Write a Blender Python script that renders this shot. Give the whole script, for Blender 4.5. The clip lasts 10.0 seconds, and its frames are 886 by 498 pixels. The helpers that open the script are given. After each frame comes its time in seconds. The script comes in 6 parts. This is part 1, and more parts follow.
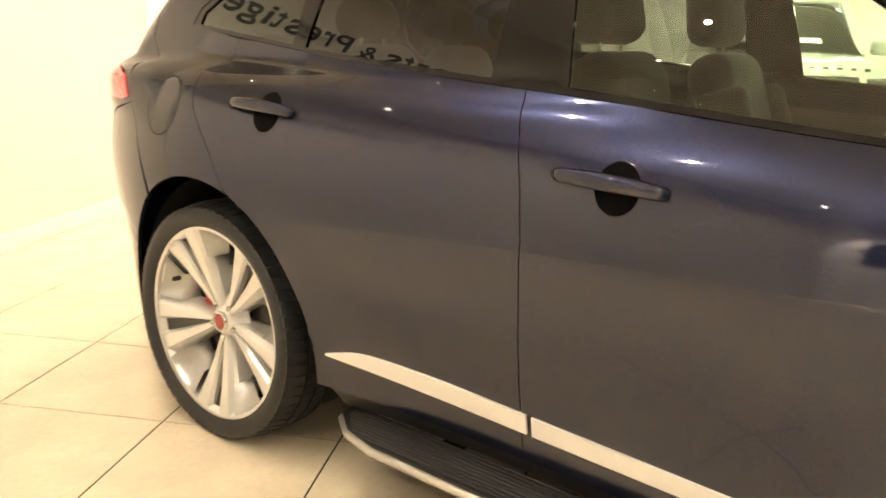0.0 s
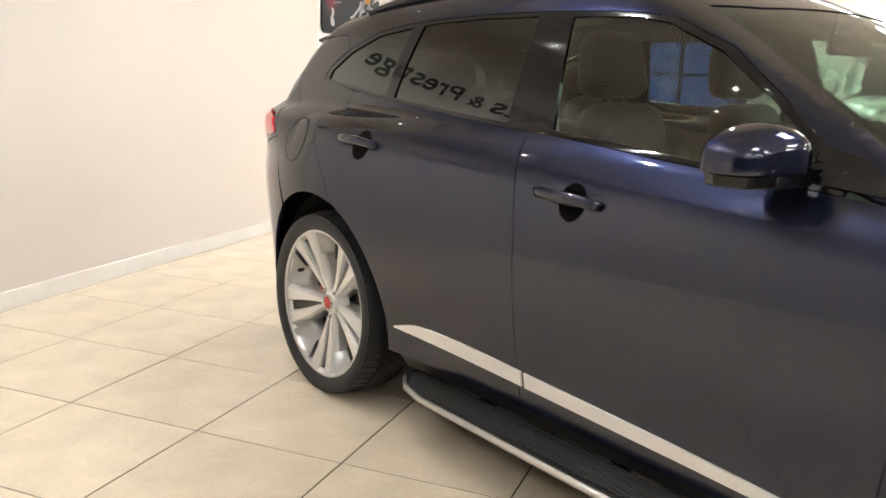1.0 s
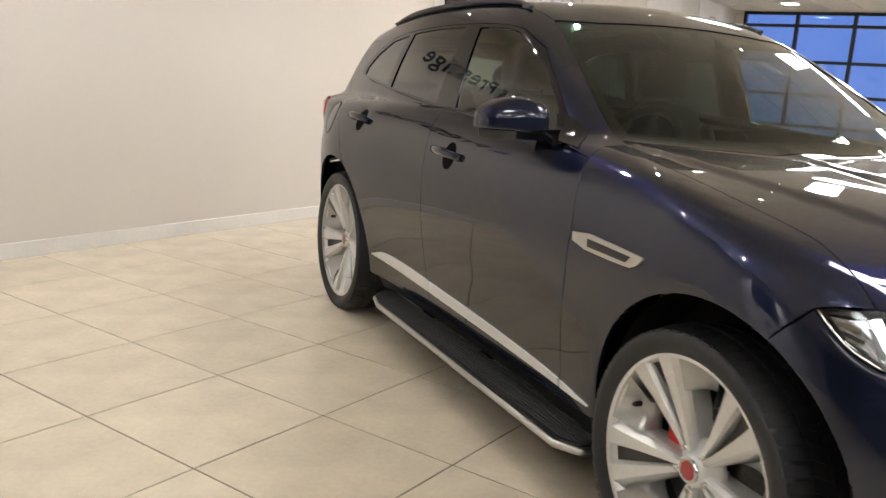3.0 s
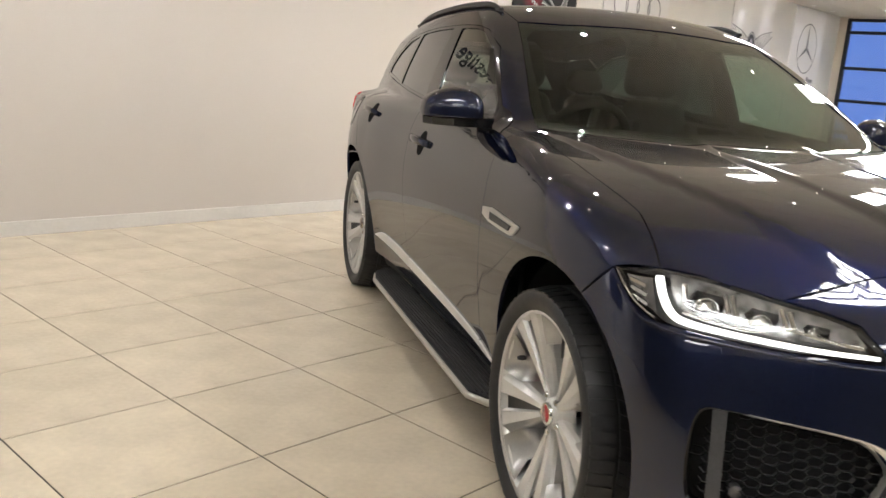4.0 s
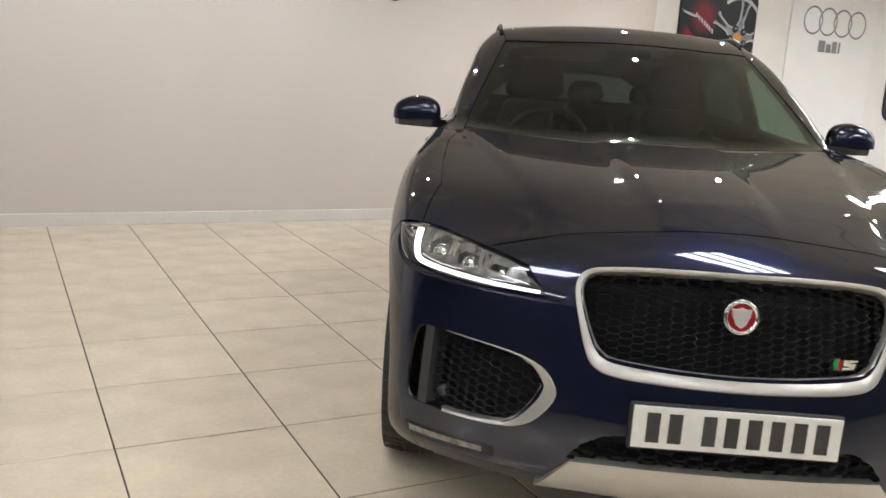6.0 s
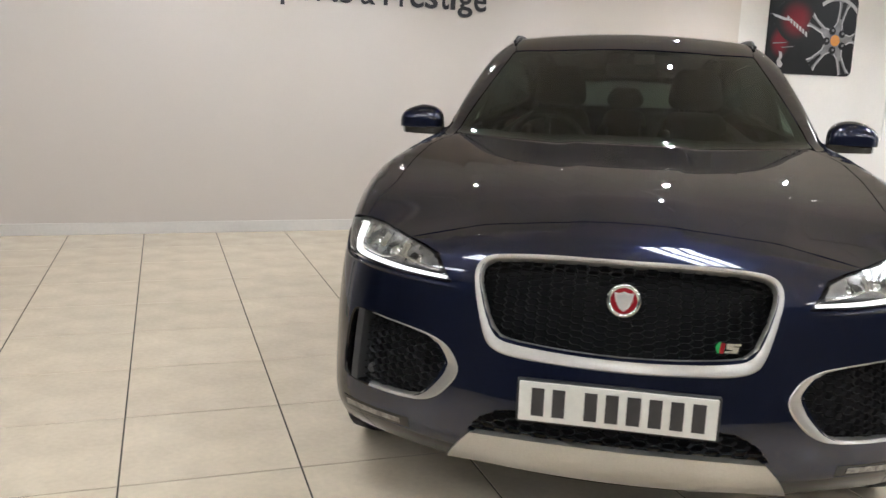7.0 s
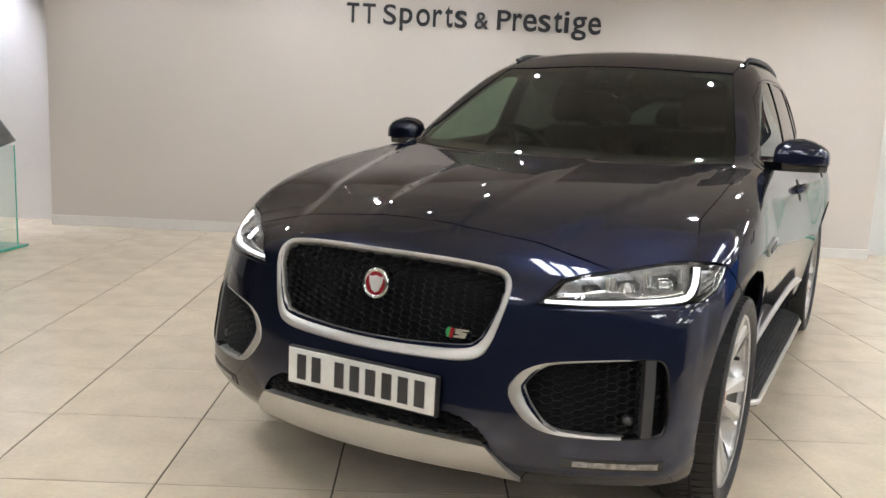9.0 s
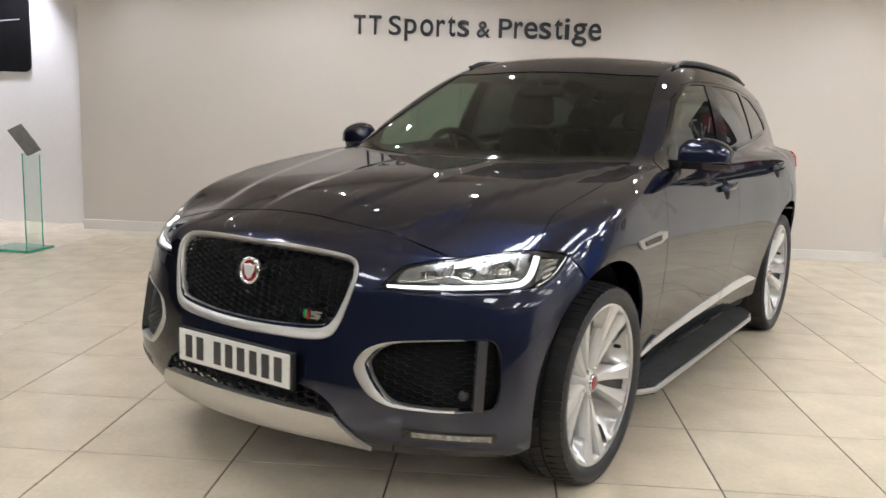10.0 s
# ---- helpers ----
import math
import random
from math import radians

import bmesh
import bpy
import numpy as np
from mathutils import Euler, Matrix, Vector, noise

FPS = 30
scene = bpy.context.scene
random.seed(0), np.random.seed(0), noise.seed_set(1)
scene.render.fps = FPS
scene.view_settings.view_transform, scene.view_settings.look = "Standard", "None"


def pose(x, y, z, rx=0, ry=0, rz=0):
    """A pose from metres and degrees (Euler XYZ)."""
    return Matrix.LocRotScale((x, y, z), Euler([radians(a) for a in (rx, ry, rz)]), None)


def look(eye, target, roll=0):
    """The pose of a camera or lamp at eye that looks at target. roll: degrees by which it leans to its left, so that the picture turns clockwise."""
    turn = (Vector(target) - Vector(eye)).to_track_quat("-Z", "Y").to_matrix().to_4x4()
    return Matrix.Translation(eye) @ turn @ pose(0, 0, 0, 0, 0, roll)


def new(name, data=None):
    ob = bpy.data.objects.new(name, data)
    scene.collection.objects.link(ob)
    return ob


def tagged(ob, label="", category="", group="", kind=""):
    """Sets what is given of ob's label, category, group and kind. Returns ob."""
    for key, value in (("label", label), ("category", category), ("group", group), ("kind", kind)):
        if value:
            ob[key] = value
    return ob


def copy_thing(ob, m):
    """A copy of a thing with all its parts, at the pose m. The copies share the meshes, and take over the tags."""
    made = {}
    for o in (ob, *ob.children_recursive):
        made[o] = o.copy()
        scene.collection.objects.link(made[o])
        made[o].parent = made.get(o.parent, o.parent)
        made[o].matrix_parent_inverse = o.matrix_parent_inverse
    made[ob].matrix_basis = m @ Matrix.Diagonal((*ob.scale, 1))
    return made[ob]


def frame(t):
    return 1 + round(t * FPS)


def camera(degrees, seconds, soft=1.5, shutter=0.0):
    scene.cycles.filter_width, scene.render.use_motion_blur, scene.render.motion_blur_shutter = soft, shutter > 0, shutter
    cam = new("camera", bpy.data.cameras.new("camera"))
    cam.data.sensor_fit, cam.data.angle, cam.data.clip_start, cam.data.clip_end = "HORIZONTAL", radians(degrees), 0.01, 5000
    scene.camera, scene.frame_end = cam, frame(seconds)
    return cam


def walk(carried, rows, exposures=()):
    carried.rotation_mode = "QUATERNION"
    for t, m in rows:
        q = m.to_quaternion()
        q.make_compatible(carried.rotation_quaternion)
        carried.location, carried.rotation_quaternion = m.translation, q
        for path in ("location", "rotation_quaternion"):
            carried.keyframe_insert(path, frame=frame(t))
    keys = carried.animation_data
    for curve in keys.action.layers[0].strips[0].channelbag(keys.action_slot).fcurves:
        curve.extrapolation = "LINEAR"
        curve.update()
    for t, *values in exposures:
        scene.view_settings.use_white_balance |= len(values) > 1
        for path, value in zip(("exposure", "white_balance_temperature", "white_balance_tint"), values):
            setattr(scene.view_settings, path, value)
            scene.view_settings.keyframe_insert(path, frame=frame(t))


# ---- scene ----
cam = camera(55.57, 10.0, shutter=0.3)
PATH = [
    (0, (-2.383, 0.727, 1.262), (-0.870, 1.938, 0.768), 2.0),
    (0.5, (-2.544, 0.333, 1.282), (-1.188, 1.728, 0.818), 2.0),
    (1, (-2.615, -0.068, 1.326), (-1.382, 1.451, 0.908), 2.0),
    (1.5, (-2.626, -0.480, 1.306), (-1.475, 1.107, 0.910), 2.2),
    (2, (-2.622, -0.851, 1.279), (-1.577, 0.808, 0.882), 2.5),
    (2.5, (-2.518, -1.163, 1.298), (-1.564, 0.552, 0.913), 3.1),
    (2.7, (-2.435, -1.295, 1.284), (-1.526, 0.443, 0.893), 3.4),
    (3.8, (-2.022, -1.971, 1.307), (-1.370, -0.127, 0.889), 4.7),
    (4, (-1.900, -2.061, 1.288), (-1.308, -0.195, 0.879), 4.7),
    (4.5, (-1.611, -2.263, 1.276), (-1.170, -0.358, 0.852), 4.5),
    (5, (-1.359, -2.526, 1.281), (-1.078, -0.588, 0.874), 4.6),
    (5.5, (-1.057, -2.704, 1.307), (-0.933, -0.749, 0.904), 3.5),
    (5.7, (-0.916, -2.791, 1.317), (-0.860, -0.833, 0.913), 3.6),
    (6.8, (-0.200, -3.076, 1.290), (-0.518, -1.133, 0.942), 2.8),
    (7, (-0.059, -3.079, 1.313), (-0.437, -1.151, 0.940), 2.1),
    (7.5, (0.297, -3.104, 1.311), (-0.212, -1.203, 0.952), 2.0),
    (8, (0.638, -3.124, 1.298), (-0.024, -1.270, 0.942), 2.2),
    (8.5, (0.996, -3.015, 1.305), (0.188, -1.217, 0.963), 2.6),
    (9, (1.341, -2.905, 1.304), (0.406, -1.168, 0.969), 2.7),
    (9.5, (1.690, -2.860, 1.318), (0.659, -1.178, 0.993), 2.4),
    (10, (2.046, -2.764, 1.313), (0.959, -1.117, 0.991), 1.9),
]
walk(cam, [(t, look(eye, target, roll)) for t, eye, target, roll in PATH], [(0.0, 1.08, 9000, 10), (0.5, 0.76, 6700, 10), (1.0, 0.54, 6400, 10), (1.5, 0.40, 6400, 10), (2.0, 0.29, 6350, 10), (2.5, 0.20, 6350, 10), (4.0, 0.10, 6400, 10), (5.2, 0.0, 6250, 10), (7.0, -0.04, 5950, 10), (10.0, -0.12, 6050, 10)])


# ---- light ----
world = bpy.data.worlds.new("world")
scene.world = world
world.use_nodes = True
sky = world.node_tree.nodes.new("ShaderNodeTexSky")
sky.sky_type, sky.sun_disc, sky.sun_elevation, sky.sun_rotation = "NISHITA", False, radians(4), radians(200)
world.node_tree.nodes["Background"].inputs[1].default_value = 0.10
world.node_tree.links.new(sky.outputs[0], world.node_tree.nodes["Background"].inputs[0])
PANEL_POWER, SPOT_POWER = 20.5, 120.0

# ---- the room's own axes: a along the sign wall, b towards it ----
TURN = 29.74
ROOM = pose(0, 0, 0, 0, 0, TURN)
WALL_B, BACK_B, CEILING = 4.94, 5.26, 2.95


# ---- materials ----
def material(name, colour, rough=0.5, metal=0.0, coat=0.0, grain=0.0, scale=40.0, stain=0.0, stain_scale=3.0, bump=0.0, per_object=0.0, emit=None, spec=0.5):
    """A principled material whose colour and gloss vary at two scales."""
    m = bpy.data.materials.new(name)
    m.use_nodes = True
    n, l = m.node_tree.nodes, m.node_tree.links
    p = n["Principled BSDF"]
    p.inputs["Base Color"].default_value = (*colour, 1)
    p.inputs["Roughness"].default_value, p.inputs["Metallic"].default_value = rough, metal
    p.inputs["Coat Weight"].default_value, p.inputs["Coat Roughness"].default_value, p.inputs["Coat IOR"].default_value = coat, 0.035, 1.72
    p.inputs["Specular IOR Level"].default_value = spec
    if emit:
        p.inputs["Emission Color"].default_value, p.inputs["Emission Strength"].default_value = (*emit[:3], 1), emit[3]
    where = n.new("ShaderNodeTexCoord")

    def mottle(size, detail, amount):
        tex = n.new("ShaderNodeTexNoise")
        tex.inputs["Scale"].default_value, tex.inputs["Detail"].default_value = size, detail
        l.new(where.outputs["Object"], tex.inputs["Vector"])
        ramp = n.new("ShaderNodeMapRange")
        ramp.inputs["From Min"].default_value, ramp.inputs["From Max"].default_value = 0.3, 0.7
        ramp.inputs["To Min"].default_value, ramp.inputs["To Max"].default_value = 1 - amount, 1 + amount
        l.new(tex.outputs["Fac"], ramp.inputs["Value"])
        return tex, ramp.outputs["Result"]

    factors = []
    if grain:
        fine, out = mottle(scale, 5, grain)
        factors.append(out)
        if bump:
            b = n.new("ShaderNodeBump")
            b.inputs["Strength"].default_value, b.inputs["Distance"].default_value = bump, 0.002
            l.new(fine.outputs["Fac"], b.inputs["Height"])
            l.new(b.outputs["Normal"], p.inputs["Normal"])
    if stain:
        coarse, out = mottle(stain_scale, 3, stain)
        factors.append(out)
        r = n.new("ShaderNodeMath")
        r.operation = "MULTIPLY"
        r.inputs[1].default_value = rough
        l.new(out, r.inputs[0])
        l.new(r.outputs[0], p.inputs["Roughness"])
    if per_object:
        info = n.new("ShaderNodeObjectInfo")
        ramp = n.new("ShaderNodeMapRange")
        ramp.inputs["To Min"].default_value, ramp.inputs["To Max"].default_value = 1 - per_object, 1 + per_object
        l.new(info.outputs["Random"], ramp.inputs["Value"])
        factors.append(ramp.outputs["Result"])
    if factors:
        value = factors[0]
        for f in factors[1:]:
            mul = n.new("ShaderNodeMath")
            mul.operation = "MULTIPLY"
            l.new(value, mul.inputs[0])
            l.new(f, mul.inputs[1])
            value = mul.outputs[0]
        mix = n.new("ShaderNodeVectorMath")
        mix.operation = "SCALE"
        mix.inputs[0].default_value = colour
        l.new(value, mix.inputs["Scale"])
        l.new(mix.outputs[0], p.inputs["Base Color"])
    return m


def pane(name, tint, gloss=1.0):
    """Thin glass: what is behind it shows through its tint, with a clear reflection on top."""
    m = bpy.data.materials.new(name)
    m.use_nodes = True
    n, l = m.node_tree.nodes, m.node_tree.links
    n.remove(n["Principled BSDF"])
    clear, shine, mix, rim = (n.new("ShaderNode" + k) for k in ("BsdfTransparent", "BsdfGlossy", "MixShader", "LayerWeight"))
    clear.inputs[0].default_value = (*tint, 1)
    shine.inputs["Roughness"].default_value = 0.0
    rim.inputs["Blend"].default_value = 0.5
    power, gain = n.new("ShaderNodeMath"), n.new("ShaderNodeMath")
    power.operation, gain.operation, gain.use_clamp = "POWER", "MULTIPLY_ADD", True
    power.inputs[1].default_value, gain.inputs[1].default_value, gain.inputs[2].default_value = 4.1, 0.9, 0.05 * gloss
    l.new(rim.outputs["Facing"], power.inputs[0])
    l.new(power.outputs[0], gain.inputs[0])
    l.new(gain.outputs[0], mix.inputs[0])
    l.new(clear.outputs[0], mix.inputs[1])
    l.new(shine.outputs[0], mix.inputs[2])
    l.new(mix.outputs[0], n["Material Output"].inputs[0])
    return m


PAINT = material("navy metallic paint", (0.0125, 0.0165, 0.0400), 0.32, 0.85, 1.0, grain=0.25, scale=900, spec=0.0)
PAINT.node_tree.nodes["Principled BSDF"].inputs["Specular Tint"].default_value = (0.02, 0.03, 0.09, 1)
PAINT.node_tree.nodes["Principled BSDF"].inputs["Coat IOR"].default_value = 1.63
PIANO = material("black gloss trim", (0.006, 0.006, 0.007), 0.08, 0.0, 0.0, grain=0.2, scale=60)
BLACK = material("black moulded plastic", (0.012, 0.012, 0.013), 0.45, grain=0.25, scale=300, bump=0.2)
DARK = material("dark underbody", (0.008, 0.008, 0.009), 0.8, grain=0.3, scale=30)
RUBBER = material("tyre rubber", (0.014, 0.014, 0.015), 0.55, grain=0.25, scale=120, stain=0.2, stain_scale=6, bump=0.25)
SATIN = material("satin silver trim", (0.52, 0.505, 0.475), 0.34, 0.80, grain=0.05, scale=200)
STRIP = material("pale silver strip", (0.80, 0.79, 0.78), 0.30, 0.25, 0.3, grain=0.03, scale=200)
ALLOY = material("silver painted alloy", (0.66, 0.65, 0.635), 0.33, 0.42, 0.5, grain=0.04, scale=150)
LAMPSILVER = material("lamp reflector silver", (0.30, 0.30, 0.31), 0.20, 0.85, grain=0.45, scale=55, bump=0.6)
LAMPPLATE = material("grey lamp plate", (0.29, 0.29, 0.295), 0.26, 0.7, grain=0.7, scale=38, bump=0.8)
BLADE = material("dark grey satin plastic", (0.040, 0.040, 0.042), 0.38, 0.0, 0.1, grain=0.15, scale=200)
GREYALLOY = material("grey painted alloy", (0.10, 0.10, 0.10), 0.4, 0.7, 0.2, grain=0.08, scale=150)
CHROME = material("chrome", (0.75, 0.75, 0.74), 0.06, 1.0)
RED = material("red enamel", (0.30, 0.012, 0.020), 0.25, 0, 0.8, grain=0.05)
GREEN = material("green enamel", (0.02, 0.30, 0.08), 0.25, 0, 0.8, grain=0.05)
CALIPER = material("red caliper paint", (0.50, 0.015, 0.015), 0.35, 0, 0.3, grain=0.08)
SCOOP_SHADED = material("silver alloy with shade in its colour", (0.42, 0.415, 0.405), 0.30, 0.55, 0.5, grain=0.05, scale=150)
GAP_SHADE = material("alloy darkened as gap shade", (0.045, 0.044, 0.043), 0.34, 0.5, 0.4, grain=0.06, scale=150)
DISC = material("brake disc steel", (0.07, 0.067, 0.063), 0.45, 0.9, grain=0.15, scale=80)
LEATHER = material("dark leather", (0.010, 0.010, 0.009), 0.60, grain=0.2, scale=250, bump=0.3, spec=0.2)
FABRIC = material("headliner cloth", (0.05, 0.048, 0.046), 0.9, grain=0.1, scale=300)
DASH = material("soft dashboard", (0.013, 0.014, 0.014), 0.55, grain=0.2, scale=300, bump=0.3)
SCREEN = pane("green tinted windscreen", (0.22, 0.31, 0.255), 0.9)
CLEAR = pane("green tinted side glass", (0.74, 0.89, 0.76), 2.4)
PRIVACY = pane("dark privacy glass", (0.15, 0.17, 0.155), 2.2)
MESH = material("black gloss mesh", (0.045, 0.045, 0.046), 0.26, 0.0, 0.7, grain=0.2, scale=80)
LENS = pane("clear lamp lens", (0.93, 0.94, 0.94), 1.2)
REDLENS = material("red lamp lens", (0.55, 0.02, 0.03), 0.1, 0, 1.0, emit=(0.9, 0.03, 0.04, 0.15))
DRL = material("lit running lamp", (0.9, 0.9, 0.9), 0.3, emit=(1.0, 0.97, 0.92, 2.2))
CUP_SHADE = material("near-black handle hollow shade", (0.0025, 0.0025, 0.003), 0.5, grain=0.1, spec=0.02)
PLATE = material("white reflective plate", (0.72, 0.72, 0.68), 0.35, 0, 0.3, grain=0.04, scale=60)
INK = material("dark plate ink", (0.035, 0.033, 0.035), 0.4, grain=0.1)

TILE = material("cream ceramic tile", (0.67, 0.580, 0.446), 0.16, 0, 0.0, grain=0.04, scale=45, stain=0.09, stain_scale=4.2, per_object=0.035)
GROUT = material("brown grout", (0.050, 0.041, 0.033), 0.9, grain=0.3, scale=60)
WALL = material("cream wall paint", (0.600, 0.548, 0.500), 0.6, grain=0.012, scale=120, stain=0.02, stain_scale=0.8, bump=0.05)
DARKWALL = material("darkened unseen wall", (0.045, 0.045, 0.05), 0.6, grain=0.05, scale=80, stain=0.1, stain_scale=1.0)
WHITE = material("white painted brick", (0.75, 0.735, 0.715), 0.55, grain=0.02, scale=60, stain=0.03, stain_scale=1.5, bump=0.1)
SKIRT = material("white gloss skirting", (0.70, 0.67, 0.63), 0.35, grain=0.03, scale=40, stain=0.05, stain_scale=3)
TILING = material("pale ceiling tile", (0.60, 0.58, 0.55), 0.9, grain=0.05, scale=150, bump=0.15)
LETTER = material("matt black letter", (0.012, 0.012, 0.014), 0.5, grain=0.1)
GLOW = material("lit ceiling panel", (0.9, 0.9, 0.9), 0.5, emit=(1.0, 0.99, 0.965, PANEL_POWER))
GLOWLONG = material("lit long ceiling panel", (0.9, 0.9, 0.9), 0.5, emit=(1.0, 0.99, 0.965, 1.6 * PANEL_POWER))
BULB = material("lit downlight", (0.9, 0.9, 0.9), 0.5, emit=(1.0, 0.99, 0.96, SPOT_POWER))
BEZEL = material("white metal bezel", (0.8, 0.8, 0.78), 0.4, grain=0.03)


# ---- building helpers ----
def mesh_of(name, verts, faces, mat, norms=None, smooth=True):
    me = bpy.data.meshes.new(name)
    me.from_pydata([tuple(v) for v in verts], [], [tuple(int(i) for i in f) for f in faces])
    me.materials.append(mat)
    if smooth:
        me.polygons.foreach_set("use_smooth", [True] * len(me.polygons))
    me.update()
    if norms is not None:
        me.normals_split_custom_set_from_vertices([tuple(n) for n in norms])
    return me


def thing(name, label, category, group="", at=None):
    ob = new(name)
    if at is not None:
        ob.matrix_world = at
    return tagged(ob, label, category, group)


def part(name, data, mat, parent, label=""):
    """A mesh, or a bmesh, linked as one object under a thing or a part."""
    if isinstance(data, bmesh.types.BMesh):
        me = bpy.data.meshes.new(name)
        bmesh.ops.recalc_face_normals(data, faces=data.faces[:])
        data.to_mesh(me)
        data.free()
        me.materials.append(mat)
        data = me
    ob = new(name, data)
    ob.parent = parent
    if label:
        ob["label"] = label
    return ob


def block(size, at=(0, 0, 0), bevel=0.0, turn=None, segments=2):
    bm = bmesh.new()
    bmesh.ops.create_cube(bm, size=1.0)
    bmesh.ops.scale(bm, vec=size, verts=bm.verts[:])
    if bevel:
        bmesh.ops.bevel(bm, geom=bm.edges[:], offset=bevel, segments=segments, affect="EDGES", profile=0.5)
    m = Matrix.Translation(at)
    bmesh.ops.transform(bm, matrix=m @ turn if turn else m, verts=bm.verts[:])
    return bm


def join(*bms):
    out = bmesh.new()
    for b in bms:
        me = bpy.data.meshes.new("join")
        b.to_mesh(me)
        b.free()
        out.from_mesh(me)
        bpy.data.meshes.remove(me)
    return out


def soft(bm):
    for f in bm.faces:
        f.smooth = True
    return bm


def lathe(profile, segments=64, axis="X", arc=2 * math.pi):
    """Turns (radius, along) pairs about an axis: vertices and faces."""
    prof = np.array(profile, float)
    whole = abs(arc - 2 * math.pi) < 1e-6
    k = segments if whole else segments + 1
    a = np.arange(k) * arc / segments
    r, h = prof[:, 0][None], prof[:, 1][None]
    c, s = np.cos(a)[:, None], np.sin(a)[:, None]
    v = np.stack([h + 0 * c, r * c, r * s], -1) if axis == "X" else np.stack([r * c, r * s, h + 0 * c], -1)
    n = len(prof)
    faces = [(i * n + j, i * n + j + 1, (i + 1) % k * n + j + 1, (i + 1) % k * n + j) for i in range(segments) for j in range(n - 1)]
    return v.reshape(-1, 3), faces


def sweep(path, section, closed=False, up=(0, 0, 1), taper=None):
    """Carries a closed section of (side, up) offsets along a path of points."""
    p = np.array(path, float)
    t = np.gradient(p, axis=0) if not closed else np.roll(p, -1, 0) - np.roll(p, 1, 0)
    t /= np.linalg.norm(t, axis=1)[:, None]
    side = np.cross(t, np.array(up, float))
    side /= np.linalg.norm(side, axis=1)[:, None]
    top = np.cross(side, t)
    sec, n, k = np.array(section, float), len(p), len(section)
    size = np.ones(n) if taper is None else np.array(taper)
    v = p[:, None] + size[:, None, None] * (side[:, None] * sec[None, :, :1] + top[:, None] * sec[None, :, 1:])
    faces = [(i * k + j, i * k + (j + 1) % k, (i + 1) % n * k + (j + 1) % k, (i + 1) % n * k + j) for i in range(n if closed else n - 1) for j in range(k)]
    if not closed:
        faces += [tuple(range(k))[::-1], tuple(range((n - 1) * k, n * k))]
    return v.reshape(-1, 3), faces


def circle(r, k=10, squash=1.0):
    return [(r * math.cos(2 * math.pi * i / k), squash * r * math.sin(2 * math.pi * i / k)) for i in range(k)]


def dense(loop, step, closed=True, rounds=0):
    """A polyline with its corners cut and its sides divided."""
    p = np.array(loop, float)
    for _ in range(rounds):
        q = np.roll(p, -1, 0) if closed else p[1:]
        o = p if closed else p[:-1]
        cut = np.stack([0.75 * o + 0.25 * q, 0.25 * o + 0.75 * q], 1).reshape(-1, 2)
        p = cut if closed else np.vstack([p[:1], cut, p[-1:]])
    out = []
    for a, b in zip(p, np.roll(p, -1, 0) if closed else p[1:]):
        n = max(1, int(np.ceil(np.linalg.norm(b - a) / step)))
        out += [a + (b - a) * i / n for i in range(n)]
    return np.array(out if closed else out + [p[-1]])


def within(pts, loop):
    x, y = pts[:, 0], pts[:, 1]
    inside = np.zeros(len(pts), bool)
    for (ax, ay), (bx, by) in zip(loop, np.roll(loop, -1, 0)):
        inside ^= ((ay > y) != (by > y)) & (x < (bx - ax) * (y - ay) / (by - ay + 1e-12) + ax)
    return inside


def shrink(loop, d):
    area = np.sum(loop[:, 0] * np.roll(loop[:, 1], -1) - np.roll(loop[:, 0], -1) * loop[:, 1])
    t = np.roll(loop, -1, 0) - np.roll(loop, 1, 0)
    t /= np.linalg.norm(t, axis=1)[:, None] + 1e-9
    return loop + np.sign(area) * d * np.c_[-t[:, 1], t[:, 0]]


from mathutils.geometry import delaunay_2d_cdt



# ---- the car's skin: smooth surfaces met by rays ----
def spline(*pts):
    """A smooth curve through (t, value) pairs, straight beyond its ends."""
    xs, ys = np.array(pts, float).T
    d = np.diff(ys) / np.diff(xs)
    m = np.r_[d[0], (d[:-1] + d[1:]) / 2, d[-1]]

    def at(t):
        t = np.asarray(t, float)
        k = np.clip(np.searchsorted(xs, t) - 1, 0, len(d) - 1)
        h = xs[k + 1] - xs[k]
        u = (t - xs[k]) / h
        c = np.clip(u, 0, 1)
        v = (1 + 2 * c) * (1 - c) ** 2 * ys[k] + c * (1 - c) ** 2 * h * m[k] + c * c * (3 - 2 * c) * ys[k + 1] + c * c * (c - 1) * h * m[k + 1]
        return v + (u - c) * h * np.where(u > 1, m[k + 1], m[k])

    return at


def smax(a, b, r):
    h = np.clip(0.5 + 0.5 * (a - b) / r, 0, 1)
    return b * (1 - h) + a * h + r * h * (1 - h)


REAR_AXLE, HUB_Z = 2.846, 0.372
plan_half = spline((-0.9, 0.90), (-0.5, 0.945), (0, 0.968), (0.5, 0.953), (1.2, 0.940), (1.9, 0.938), (2.5, 0.955), (2.9, 0.960), (3.1, 0.935), (3.3, 0.882), (3.5, 0.800), (3.7, 0.70), (3.95, 0.55))
tuck = spline((0.15, 0.13), (0.30, 0.084), (0.39, 0.065), (0.5, 0.043), (0.62, 0.019), (0.76, 0.002), (0.84, 0.0), (0.90, 0.005), (0.985, 0.022), (1.06, 0.050), (1.13, 0.102), (1.25, 0.30))
nose = spline((0.1, -0.70), (0.22, -0.80), (0.30, -0.880), (0.41, -0.902), (0.52, -0.888), (0.65, -0.863), (0.78, -0.836), (0.88, -0.800), (1.0, -0.72))
